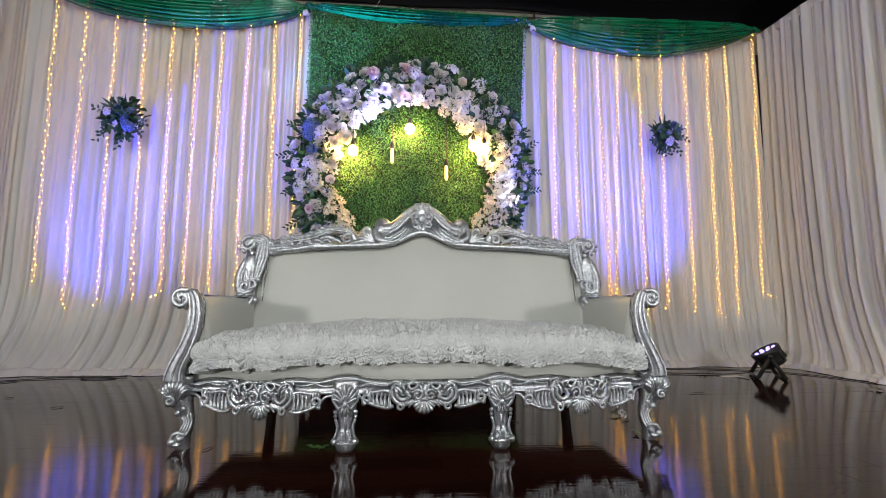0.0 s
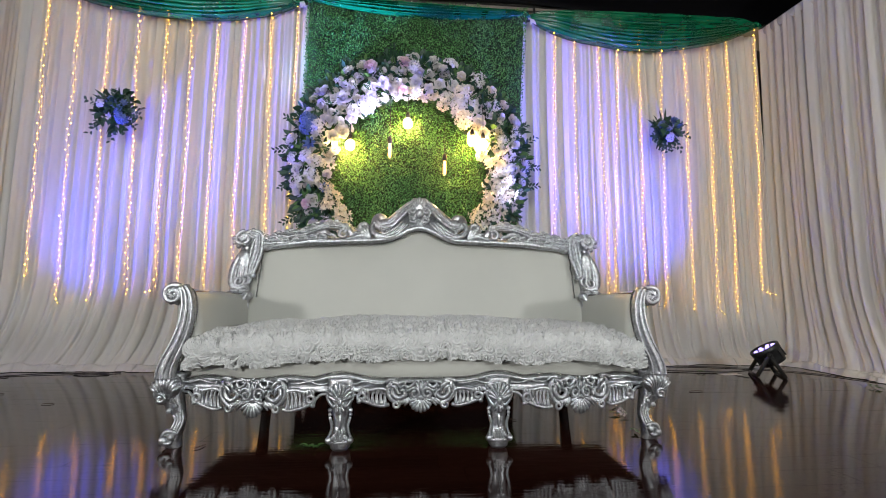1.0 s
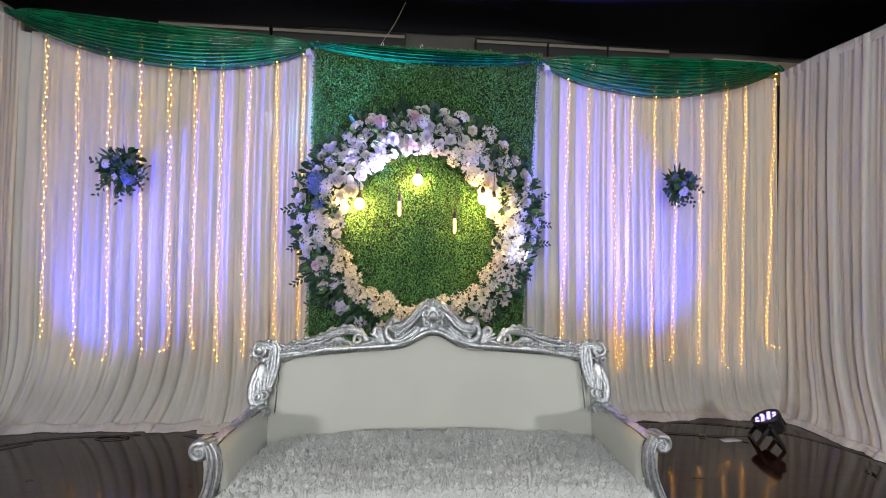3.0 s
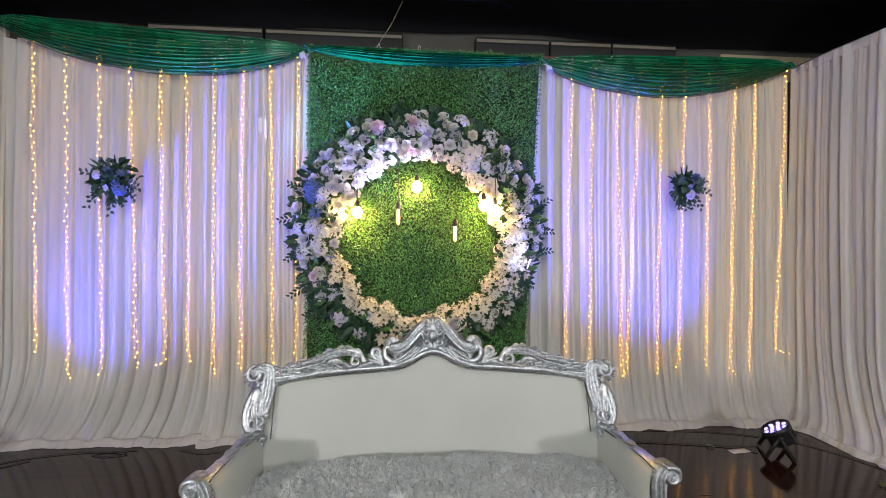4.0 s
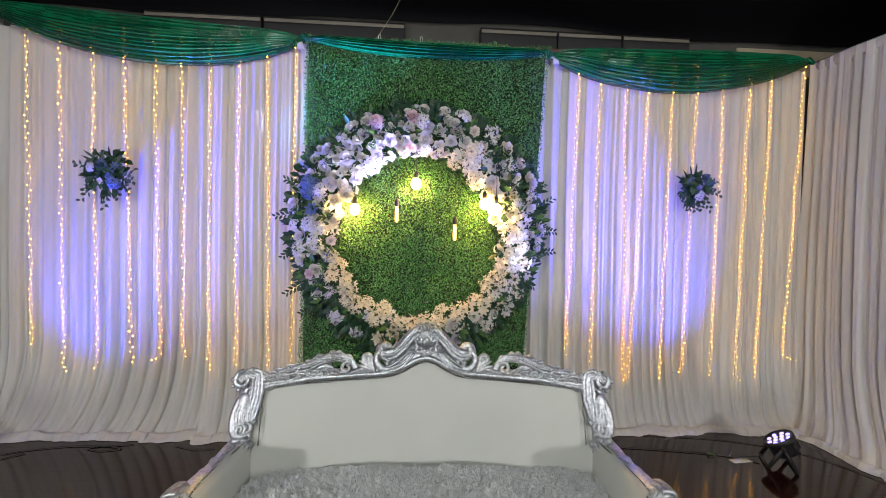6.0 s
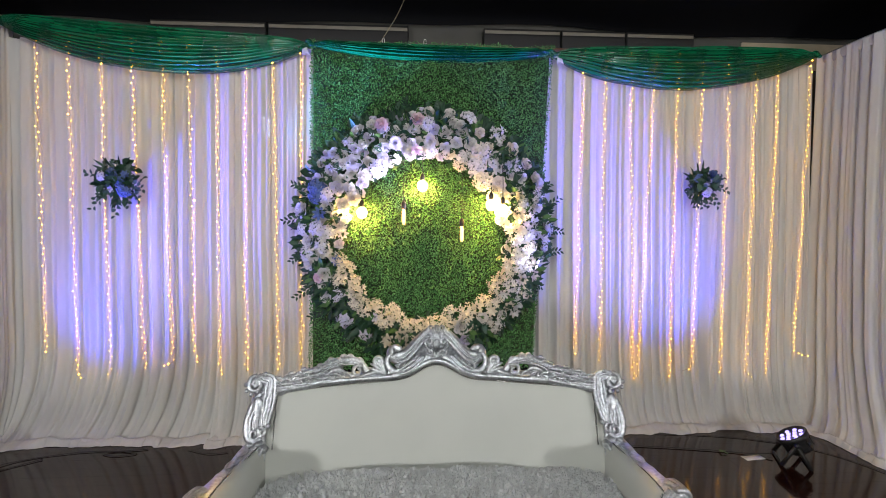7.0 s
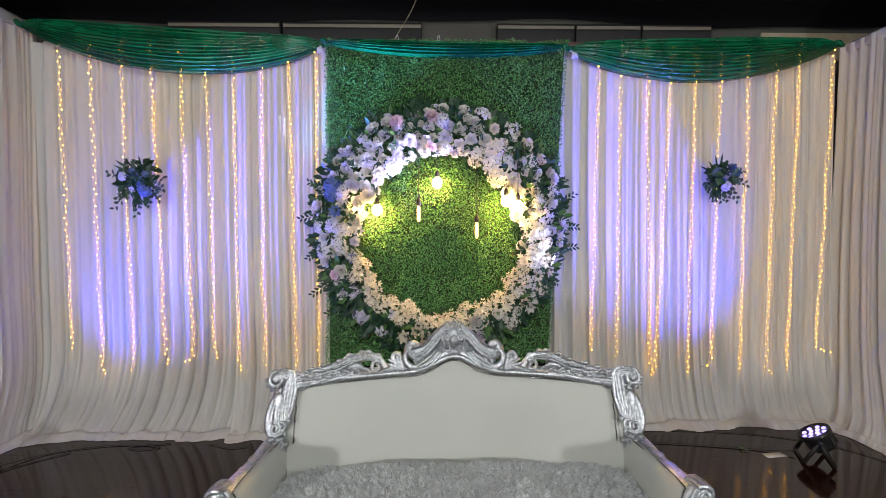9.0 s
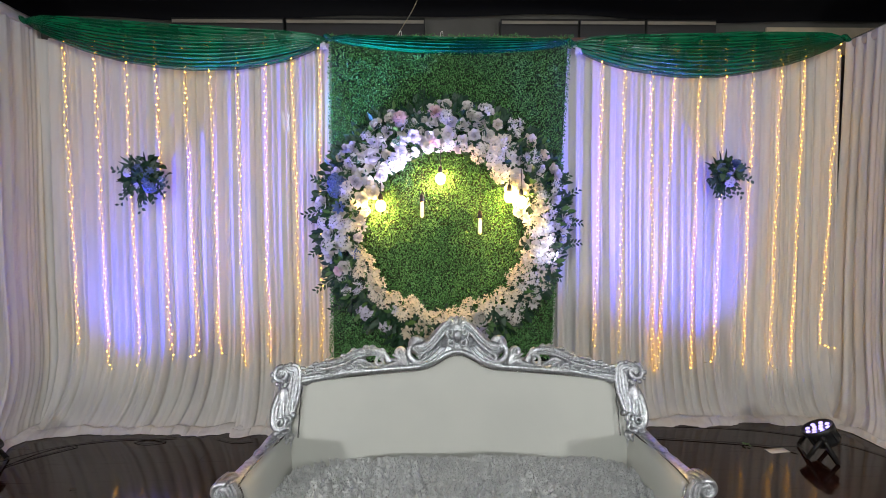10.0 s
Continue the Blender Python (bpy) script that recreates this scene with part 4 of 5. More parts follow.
def rosette_cover():
    """The ruched cover on the seat: a sheet of small cloth roses with a frayed, uneven edge."""
    rnd = random.Random(3)
    nx, nv, cut_row = 760, 310, 60
    long_v = 0.055 + 0.60
    pitch = 0.048
    centres = {}
    for a in range(-34, 35):
        for b in range(-3, 23):
            centres[(a, b)] = (pitch * (a + 0.5 * (b % 2)) + rnd.gauss(0, 0.010), pitch * 0.87 * b + rnd.gauss(0, 0.009), rnd.uniform(0, 6.28), rnd.choice((-1, 1)), rnd.uniform(0.8, 1.25), rnd.uniform(1.8, 3.2))
    u = np.linspace(-1, 1, nx + 1)[None, :].repeat(nv + 1, 0)
    steps = np.concatenate([np.linspace(0, 0.055, cut_row + 1), np.linspace(0.055, long_v, nv - cut_row + 1)[1:]])
    v = steps[:, None].repeat(nx + 1, 1)
    # The way along the cloth, which runs longer over the drop.
    along = np.where(v < 0.055, 0.055 - (0.055 - v) * 1.8, v)
    half = 1.012 - 0.080 * np.clip((v - 0.055) / 0.55, 0, 1) + 0.008 * np.sin(v * 40)
    px = u * half
    best = np.full(px.shape, 9.0)
    out = np.zeros(px.shape)
    for (a, b), (cx, cy, ph, hand, tall, wind) in centres.items():
        i0 = max(0, int((((cx - 0.06) / 1.055 + 1) / 2) * nx) - 12)
        i1 = min(nx + 1, int((((cx + 0.06) / 0.93 + 1) / 2) * nx) + 12)
        j0, j1 = np.searchsorted(along[:, 0], (cy - 0.06, cy + 0.06))
        if i0 >= i1 or j0 >= j1:
            continue
        dx, dy = px[j0:j1, i0:i1] - cx, along[j0:j1, i0:i1] - cy
        r = np.hypot(dx, dy)
        th = np.arctan2(dy, dx)
        swirl = np.sin(hand * th * 1 + 2 * np.pi * wind * r / 0.030 + ph) + 0.35 * np.sin(3 * th + 60 * r + ph)
        h = tall * (0.014 * (1 - (r / 0.030) ** 2) + 0.0062 * swirl)
        sub = best[j0:j1, i0:i1]
        near = r < sub
        sub[near] = r[near]
        out[j0:j1, i0:i1][near] = h[near]
    rough = np.array([[0.8 - 2.6 * abs(noise.noise((x * 62, w * 62, 3))) + 0.7 * noise.noise((x * 33, w * 40, 8)) for x in px[0, ::2]] for w in along[:, 0]]).repeat(2, 1)[:, :nx + 1]
    out = out + 0.0050 * rough + 0.0015 * np.sin(px * 300 + 40 * rough) * np.cos(along * 310 + 30 * rough)
    s = np.clip(v - 0.055, 0, None)
    drop = np.clip(0.055 - v, 0, None)
    yf = -0.087 + 0.050 * (np.abs(px) / 1.08) ** 2
    ragged = np.array([0.018 * noise.noise((x * 5.1, 0, 2)) + 0.012 * noise.noise((x * 17, 0, 4)) + 0.010 * noise.noise((x * 60, 0, 4)) for x in px[0]])[None, :]
    bend = np.clip(drop / 0.055, 0, 1)
    y = yf - 0.012 + s - 0.012 * np.sin(bend * 1.5)
    top = 0.462 + 0.045 * np.clip(s / 0.15, 0, 1) ** 0.6 - 0.020 * np.clip(np.abs(u) - 0.75, 0, 1) / 0.25 + 0.012 * np.cos(px * 3.2) + 0.005 * np.sin(px * 11 + s * 9)
    z = top - (drop * (0.98 + 0.5 * bend)) - 0.02 * bend + ragged * bend
    # Along the normal: forward on the drop, upward on the top.
    lean = np.clip(drop / 0.03, 0, 1)
    y = np.minimum(y - out * lean, 0.545 - 0.07 * px ** 2 + 0.01)
    z = z + out * (1 - 0.75 * lean)
    verts = np.stack([px + 0.15 * out * u, y, z], -1).reshape(-1, 3)
    ob = empty("seat_cover", pose(0.092, 2.06, 0, 0, 0, -1.3))
    for name, lo, hi in (("frill", 0, cut_row), ("top_cloth", cut_row, nv)):
        pick = verts.reshape(nv + 1, nx + 1, 3)[lo:hi + 1].reshape(-1, 3)
        idx = np.arange((nx + 1) * (hi - lo + 1)).reshape(hi - lo + 1, nx + 1)
        faces = np.stack([idx[:-1, :-1], idx[:-1, 1:], idx[1:, 1:], idx[1:, :-1]], -1).reshape(-1, 4)
        mesh_object(name, pick, faces, M["rosette"], ob)
    return tagged(ob, "ivory ruched rosette cloth cover lying over the sofa seat", "seat cover")


rosette_cover()

# ---- hedge panel ----
def leaf_sheet(name, places, mat, parent):
    """Many small folded leaves: places are rows of (point, direction, normal, length, width)."""
    p = np.array([q[0] for q in places], float)
    d = np.array([q[1] for q in places], float)
    n = np.array([q[2] for q in places], float)
    ln = np.array([q[3] for q in places], float)[:, None]
    wd = np.array([q[4] for q in places], float)[:, None]
    d /= np.linalg.norm(d, axis=1, keepdims=True) + 1e-9
    side = np.cross(d, n)
    side /= np.linalg.norm(side, axis=1, keepdims=True) + 1e-9
    up = np.cross(side, d)
    a = p
    b = p + d * ln * 0.30 + side * wd * 0.42 + up * wd * 0.16
    b2 = p + d * ln * 0.68 + side * wd * 0.36 + up * wd * 0.12
    c = p + d * ln - up * wd * 0.15
    e2 = p + d * ln * 0.68 - side * wd * 0.36 + up * wd * 0.12
    e = p + d * ln * 0.30 - side * wd * 0.42 + up * wd * 0.16
    m = p + d * ln * 0.5 - up * wd * 0.04
    verts = np.stack([a, b, b2, c, e2, e, m], 1).reshape(-1, 3)
    k = np.arange(len(places))[:, None] * 7
    quads = np.concatenate([k + np.array([[0, 1, 2, 6]]), k + np.array([[6, 2, 3, 4]]), k + np.array([[0, 6, 4, 5]])], 0)
    data = bpy.data.meshes.new(name)
    data.from_pydata(verts.tolist(), [], quads.tolist())
    data.polygons.foreach_set("use_smooth", [True] * len(data.polygons))
    data.materials.append(mat)
    ob = new(name, data)
    ob.parent = parent
    return ob


def hedge_panel():
    panel = empty("hedge_panel", pose(0, 0, 0))
    tagged(panel, "tall panel of green artificial boxwood hedge behind the wreath", "hedge panel")
    top = 3.56
    bm = bmesh.new()
    add_box(bm, (-0.97, 4.185, 0.62), (1.03, 4.225, top))
    for v in bm.verts:
        if v.co.x > 0:
            v.co.x += 0.185 * v.co.z / top
        else:
            v.co.x += 0.03 * v.co.z / top
    part("backing_mat", bm, M["hedge_back"], panel)
    # Added black board: stands in for the sofa's shade on the low hedge.
    bm = bmesh.new()
    add_box(bm, (-0.94, 4.19, 0.0), (1.04, 4.22, 0.618), 0.004)
    part("foot_shade", bm, M["black_cloth"], panel, "black board standing in for the shade at the hedge's foot")
    rnd = np.random.RandomState(8)
    n = 100000
    z = rnd.uniform(0.61, top, n)
    x = -1.0 + 0.045 * z / top + rnd.uniform(0, 1, n) * (2.035 + 0.15 * z / top)
    bulge = np.array([0.050 * noise.noise((a * 2.4, 0, b * 1.3)) + 0.030 * noise.noise((a * 6, 5, b * 5)) + 0.012 * noise.noise((a * 16, 3, b * 16)) for a, b in zip(x, z)])
    y = 4.175 - bulge - rnd.uniform(0, 0.045, n)
    places = []
    for k in range(n):
        a = rnd.uniform(0, 2 * math.pi)
        tilt = rnd.normal(0.0, 0.45)
        d = (math.cos(a), -0.55 + 0.3 * tilt, math.sin(a))
        nn = (rnd.normal(0, 0.4), -1, rnd.normal(0.35, 0.4))
        s = rnd.uniform(0.009, 0.0165)
        places.append(((x[k], y[k], z[k]), d, nn, s, s * 0.75))
    tagged(leaf_sheet("boxwood_leaves", places, M["hedge"], panel), kind="stuff")
    return panel


hedge_panel()


# ---- flowers ----
def petal_grid(bm, length, width, cup, curl, m, rows=3):
    grid = []
    for j in range(rows + 1):
        v = j / rows
        w = width * math.sin(math.pi * (0.12 + 0.80 * v)) ** 0.7
        line = []
        for i in (-1, 0, 1):
            line.append(bm.verts.new(m @ Vector((i * w / 2, length * v, cup * (v ** 2) - 0.25 * cup * (1 - abs(i)) + curl * max(0, v - 0.7)))))
        grid.append(line)
    for j in range(rows):
        for i in range(2):
            bm.faces.new((grid[j][i], grid[j][i + 1], grid[j + 1][i + 1], grid[j + 1][i]))


def flower_mesh(name, mat, build, seed):
    bm = bmesh.new()
    build(bm, random.Random(seed))
    for f in bm.faces:
        f.smooth = True
    data = bpy.data.meshes.new(name)
    bm.to_mesh(data)
    bm.free()
    data.materials.append(mat)
    return data


def rose(bm, rnd):
    """Unit-wide rose that opens along +z."""
    for count, lean, length, width, base in ((3, 82, 0.26, 0.30, 0.05), (4, 70, 0.32, 0.36, 0.04), (5, 52, 0.40, 0.44, 0.03), (6, 30, 0.47, 0.50, 0.0), (6, 8, 0.50, 0.48, -0.03)):
        turn = rnd.uniform(0, 360)
        for k in range(count):
            m = pose(0, 0, base, 0, 0, turn + 360 * k / count + rnd.gauss(0, 6)) @ pose(0, 0.05, 0, lean + rnd.gauss(0, 5)) 
            petal_grid(bm, length, width, 0.10, -0.10, m)
    add_blob(bm, (0, 0, 0.12), (0.10, 0.10, 0.16), 6, 5)


def hydrangea(bm, rnd):
    for k in range(34):
        a, r = k * 2.4, 0.47 * math.sqrt((k + 0.5) / 34)
        h = 0.34 * math.cos(r * 2.6)
        out = Vector((math.cos(a) * r, math.sin(a) * r, h))
        face = Vector((out.x * 1.5, out.y * 1.5, 0.35 + h)).to_track_quat("Z", "Y").to_matrix().to_4x4()
        m = Matrix.Translation(out) @ face @ pose(0, 0, rnd.uniform(0, 0.05), rnd.gauss(0, 12), rnd.gauss(0, 12), rnd.uniform(0, 90))
        for q in range(4):
            petal_grid(bm, 0.13, 0.125, 0.02, 0.02, m @ pose(0, 0, 0, 12, 0, 90 * q), rows=2)


def blossom(bm, rnd):
    """A loose head of small five-petalled stars."""
    for k in range(18):
        a, r = k * 2.4, 0.48 * math.sqrt((k + 0.5) / 18)
        h = 0.30 * math.cos(r * 2.4) + rnd.uniform(-0.10, 0.14)
        out = Vector((math.cos(a) * r + rnd.gauss(0, 0.03), math.sin(a) * r + rnd.gauss(0, 0.03), h))
        face = Vector((out.x * 1.3 + rnd.gauss(0, 0.2), out.y * 1.3 + rnd.gauss(0, 0.2), 0.5)).to_track_quat("Z", "Y").to_matrix().to_4x4()
        m = Matrix.Translation(out) @ face @ pose(0, 0, 0, 0, 0, rnd.uniform(0, 72))
        for q in range(5):
            petal_grid(bm, 0.20, 0.105, 0.04, -0.03, m @ pose(0, 0, 0, 16, 0, 72 * q), rows=2)


def open_bloom(bm, rnd):
    for count, lean, length, width in ((6, 38, 0.42, 0.24), (7, 16, 0.52, 0.26)):
        turn = rnd.uniform(0, 60)
        for k in range(count):
            petal_grid(bm, length, width, 0.10, -0.14, pose(0, 0, 0, 0, 0, turn + 360 * k / count) @ pose(0, 0.02, 0, lean))
    add_blob(bm, (0, 0, 0.06), (0.07, 0.07, 0.06), 6, 5)


FLOWERS = {}
for kind, make in (("rose", rose), ("hydrangea", hydrangea), ("blossom", blossom), ("bloom", open_bloom)):
    for tone in ("white", "cream", "pink", "lilac", "blue"):
        FLOWERS[kind, tone] = [flower_mesh(kind, M["petal_" + tone], make, s) for s in (1, 2)]


def set_flower(parent, kind, tone, place, facing, size, rnd, label=""):
    ob = new(kind, rnd.choice(FLOWERS[kind, tone]))
    turn = Vector(facing).to_track_quat("Z", "Y").to_matrix().to_4x4()
    ob.matrix_basis = Matrix.Translation(place) @ turn @ pose(0, 0, 0, 0, 0, rnd.uniform(0, 360)) @ Matrix.Scale(size, 4)
    ob.parent = parent
    if label:
        tagged(ob, label)
    return ob


def flower_wreath():
    cx, cz, ring = 0.06, 1.855, 0.905
    wreath = empty("flower_wreath", pose(cx, 4.1, cz))
    tagged(wreath, "large round wreath of white, lilac and blue silk flowers", "wreath")
    rnd = random.Random(21)

    def spot(a, q, out):
        """Angle, place across the band (-1 inside, 1 outside), height over it: point and facing."""
        wide = 0.19 + 0.02 * math.sin(3 * a)
        r = ring + wide * q - 0.055 * math.sin(a) * max(0.0, -q)
        deep = 0.10 * math.sqrt(max(0.0, 1 - (0.85 * q) ** 2)) + out
        point = Vector((r * math.cos(a), 0.03 - deep, r * math.sin(a)))
        facing = Vector((math.cos(a) * q * 0.8, -1.0, math.sin(a) * q * 0.8))
        return point, facing

    # Hoop behind the flowers.
    bm = bmesh.new()
    add_tube(bm, [(ring * math.cos(a), 0.05, ring * math.sin(a)) for a in (2 * math.pi * k / 64 for k in range(65))], 0.018, 8, 1.0, up=(0, 1, 0))
    part("hoop", bm, M["black_metal"], wreath, "dark wire hoop under the flowers")

    # Foliage.
    dark, fresh = [], []
    for k in range(4200):
        a = rnd.uniform(0, 2 * math.pi)
        q = rnd.gauss(0.25, 0.55)
        q = max(-0.95, min(1.15, q))
        lower_cream = 1.15 * math.pi < a < 1.9 * math.pi and q < -0.1
        if lower_cream and rnd.random() < 0.7:
            continue
        p, f = spot(a, q, rnd.uniform(-0.06, 0.045))
        d = Vector((math.cos(a) * (0.4 + q), 0, math.sin(a) * (0.4 + q))) + Vector((rnd.gauss(0, 0.7), rnd.gauss(-0.35, 0.4), rnd.gauss(0, 0.7)))
        s = rnd.uniform(0.05, 0.105)
        (fresh if rnd.random() < 0.16 else dark).append((p, d, f + Vector((rnd.gauss(0, 0.4), 0, rnd.gauss(0.2, 0.4))), s, s * rnd.uniform(0.42, 0.6)))
    # Sprigs that stick out of the outline.
    for a_deg, r0, long_, lean in ((172, 1.02, 0.22, 20), (186, 1.03, 0.20, 40), (205, 1.05, 0.22, 10), (150, 1.04, 0.16, -30), (120, 1.02, 0.17, 10), (100, 1.03, 0.16, -10), (82, 1.02, 0.12, 20), (62, 1.02, 0.15, -20), (45, 1.04, 0.14, 20), (10, 1.03, 0.22, 25), (2, 1.05, 0.18, -10), (350, 1.04, 0.19, 15), (20, 1.04, 0.16, 10), (218, 1.05, 0.20, -10), (232, 1.03, 0.15, 10), (160, 1.02, 0.20, 0), (335, 1.0, 0.15, 0)):
        a = radians(a_deg)
        base = Vector((r0 * math.cos(a), -0.03, r0 * math.sin(a)))
        way = Vector((math.cos(a + radians(lean)), -0.25, math.sin(a + radians(lean))))
        for k in range(13):
            t = k / 12
            side = Vector((-way.z, 0, way.x)) * (1 if k % 2 else -1)
            s = 0.075 * (1 - 0.45 * t)
            dark.append((base + way * long_ * t, way * 0.8 + side * 0.9 + Vector((0, rnd.gauss(-0.1, 0.2), 0)), Vector((rnd.gauss(0, 0.3), -1, rnd.gauss(0.3, 0.3))), s, s * 0.5))
    tagged(leaf_sheet("eucalyptus_leaves", dark, M["leaf_dark"], wreath), "dark green eucalyptus leaves", kind="stuff")
    tagged(leaf_sheet("fresh_leaves", fresh, M["leaf_fresh"], wreath), "fresh green leaves", kind="stuff")

    def pick(a, q):
        """The kind and tone of flower by the place on the ring."""
        deg = math.degrees(a) % 360
        if 195 < deg < 345 and q < -0.30:
            return "blossom", "cream", rnd.uniform(0.12, 0.17)
        if 70 < deg < 150:
            kind = rnd.choice(("rose", "rose", "hydrangea", "rose", "rose"))
            tone = rnd.choice(("white", "white", "lilac", "white", "white", "white", "white", "lilac"))
        elif 150 <= deg < 178:
            kind = rnd.choice(("hydrangea", "hydrangea", "rose"))
            tone = rnd.choice(("blue", "lilac", "white")) if q > 0 else rnd.choice(("white", "lilac", "white"))
        elif 178 <= deg < 250:
            kind = rnd.choice(("hydrangea", "rose", "blossom", "bloom", "hydrangea"))
            tone = rnd.choice(("white", "lilac", "white", "cream", "white", "white", "lilac"))
        elif 250 <= deg < 300:
            kind, tone = rnd.choice(("blossom", "rose", "bloom")), rnd.choice(("white", "lilac", "cream", "cream"))
        elif 300 <= deg < 345:
            kind, tone = rnd.choice(("blossom", "blossom", "bloom", "rose")), rnd.choice(("white", "cream", "white"))
        else:
            kind, tone = rnd.choice(("rose", "rose", "blossom", "bloom", "hydrangea")), rnd.choice(("white", "white", "white", "cream"))
        size = {"rose": rnd.uniform(0.09, 0.15), "hydrangea": rnd.uniform(0.12, 0.19), "blossom": rnd.uniform(0.12, 0.18), "bloom": rnd.uniform(0.09, 0.14)}[kind]
        return kind, tone, size

    placed = []
    for attempt in range(5200):
        a = rnd.uniform(0, 2 * math.pi)
        deg = math.degrees(a) % 360
        q = rnd.uniform(-1.0, 0.95)
        # Leafier on the outer rim, and on the sides.
        if q > 0.35 and rnd.random() < 0.55:
            continue
        if 195 < deg < 300 and q > -0.2 and rnd.random() < 0.6:
            continue
        kind, tone, size = pick(a, q)
        p, f = spot(a, q, rnd.uniform(0.005, 0.045))
        if any((p - o).length < (1.35 if 195 < deg < 300 and q > -0.2 else 1) * rnd.choice((0.27, 0.34, 0.42)) * (size + s) for o, s in placed):
            continue
        placed.append((p, size))
        set_flower(wreath, kind, tone, p, f + Vector((rnd.gauss(0, 0.25), 0, rnd.gauss(0.05, 0.25))), size, rnd)
        if len(placed) >= 290:
            break
    for a_deg, q, kind, tone, size in ((94, 0.45, "rose", "pink", 0.12), (203, 0.55, "rose", "pink", 0.10), (96, -0.8, "rose", "pink", 0.10), (112, 0.55, "rose", "pink", 0.12), (158, 0.5, "hydrangea", "blue", 0.15), (170, 0.1, "bloom", "blue", 0.12), (198, -0.6, "bloom", "blue", 0.10)):
        p, f = spot(radians(a_deg), q, 0.055)
        set_flower(wreath, kind, tone, p, f, size, rnd, "dusty pink rose" if tone == "pink" else "blue silk flower")
    return wreath


flower_wreath()


def bouquet(x, z, y, seed, tones, width, label):
    rnd = random.Random(seed)
    ob = empty("bouquet", pose(x, y, z))
    tagged(ob, label, "bouquet", "drape bouquets")
    bm = bmesh.new()
    add_tube(bm, [(0, 0.10, 0.16), (0, 0.06, 0.06), (0, 0.02, -0.04)], 0.006, 6)
    add_blob(bm, (0, 0.03, 0), (0.05, 0.04, 0.05), 8, 6)
    part("stem", bm, M["twig"], ob)
    leaves = []
    for k in range(170):
        a = rnd.uniform(0, 2 * math.pi)
        r = rnd.uniform(0.02, 0.72) * width
        p = Vector((r * math.cos(a), -0.02 - 0.16 * rnd.random() * (1 - r / width), r * math.sin(a)))
        d = Vector((0.5 * math.cos(a), rnd.gauss(-0.4, 0.4), 0.5 * math.sin(a))) + Vector((rnd.gauss(0, 0.8), 0, rnd.gauss(-0.1, 0.8)))
        s = rnd.uniform(0.045, 0.095)
        leaves.append((p, d, (rnd.gauss(0, 0.6), -1, rnd.gauss(0.4, 0.6)), s, s * rnd.uniform(0.50, 0.72)))
    for k in range(11):
        a = rnd.uniform(0, 2 * math.pi)
        p = Vector((0.5 * width * math.cos(a), -0.04, 0.5 * width * math.sin(a)))
        s = rnd.uniform(0.10, 0.16)
        leaves.append((p, Vector((math.cos(a), -0.3, math.sin(a) - 0.15)), (0, -1, 0.3), s, s * 0.18))
    tagged(leaf_sheet("bouquet_leaves", leaves, M["leaf_dark"], ob), kind="stuff")
    # Grey-green sprigs that reach out of the bunch.
    pale = []
    for k in range(12):
        a = 2 * math.pi * k / 12 + rnd.gauss(0, 0.2)
        way = Vector((math.cos(a), -0.25 - 0.3 * rnd.random(), math.sin(a) - 0.12))
        reach = width * rnd.uniform(0.65, 1.08)
        for q in range(9):
            t = 0.3 + 0.7 * q / 8
            side = Vector((-way.z, 0, way.x)) * (1 if q % 2 else -1)
            s = 0.062 * (1.1 - 0.45 * t)
            pale.append((way * reach * t + Vector((0, -0.03, -0.05 * t * t)), way * 0.7 + side, (rnd.gauss(0, 0.4), -1, rnd.gauss(0.4, 0.4)), s, s * rnd.uniform(0.55, 0.8)))
    tagged(leaf_sheet("sprig_leaves", pale, M["leaf_grey"], ob), "grey-green sprig leaves", kind="stuff")
    for k in range(6):
        a, r = k * 2.4 + seed, 0.50 * width * math.sqrt((k + 0.3) / 6)
        kind = rnd.choice(("bloom", "rose", "hydrangea"))
        set_flower(ob, kind, rnd.choice(tones), (r * math.cos(a), -0.09 - 0.04 * rnd.random(), r * math.sin(a)), (math.cos(a) * r * 4, -1, math.sin(a) * r * 4), rnd.uniform(0.06, 0.105), rnd)
    return ob


bouquet(-2.57, 2.30, 4.14, 31, ("blue", "lilac", "blue", "blue"), 0.245, "small blue flower bouquet with dark leaves on the drape")
bouquet(2.63, 2.31, 4.14, 33, ("blue", "blue", "lilac"), 0.185, "small dark blue flower bouquet with leaves on the drape")


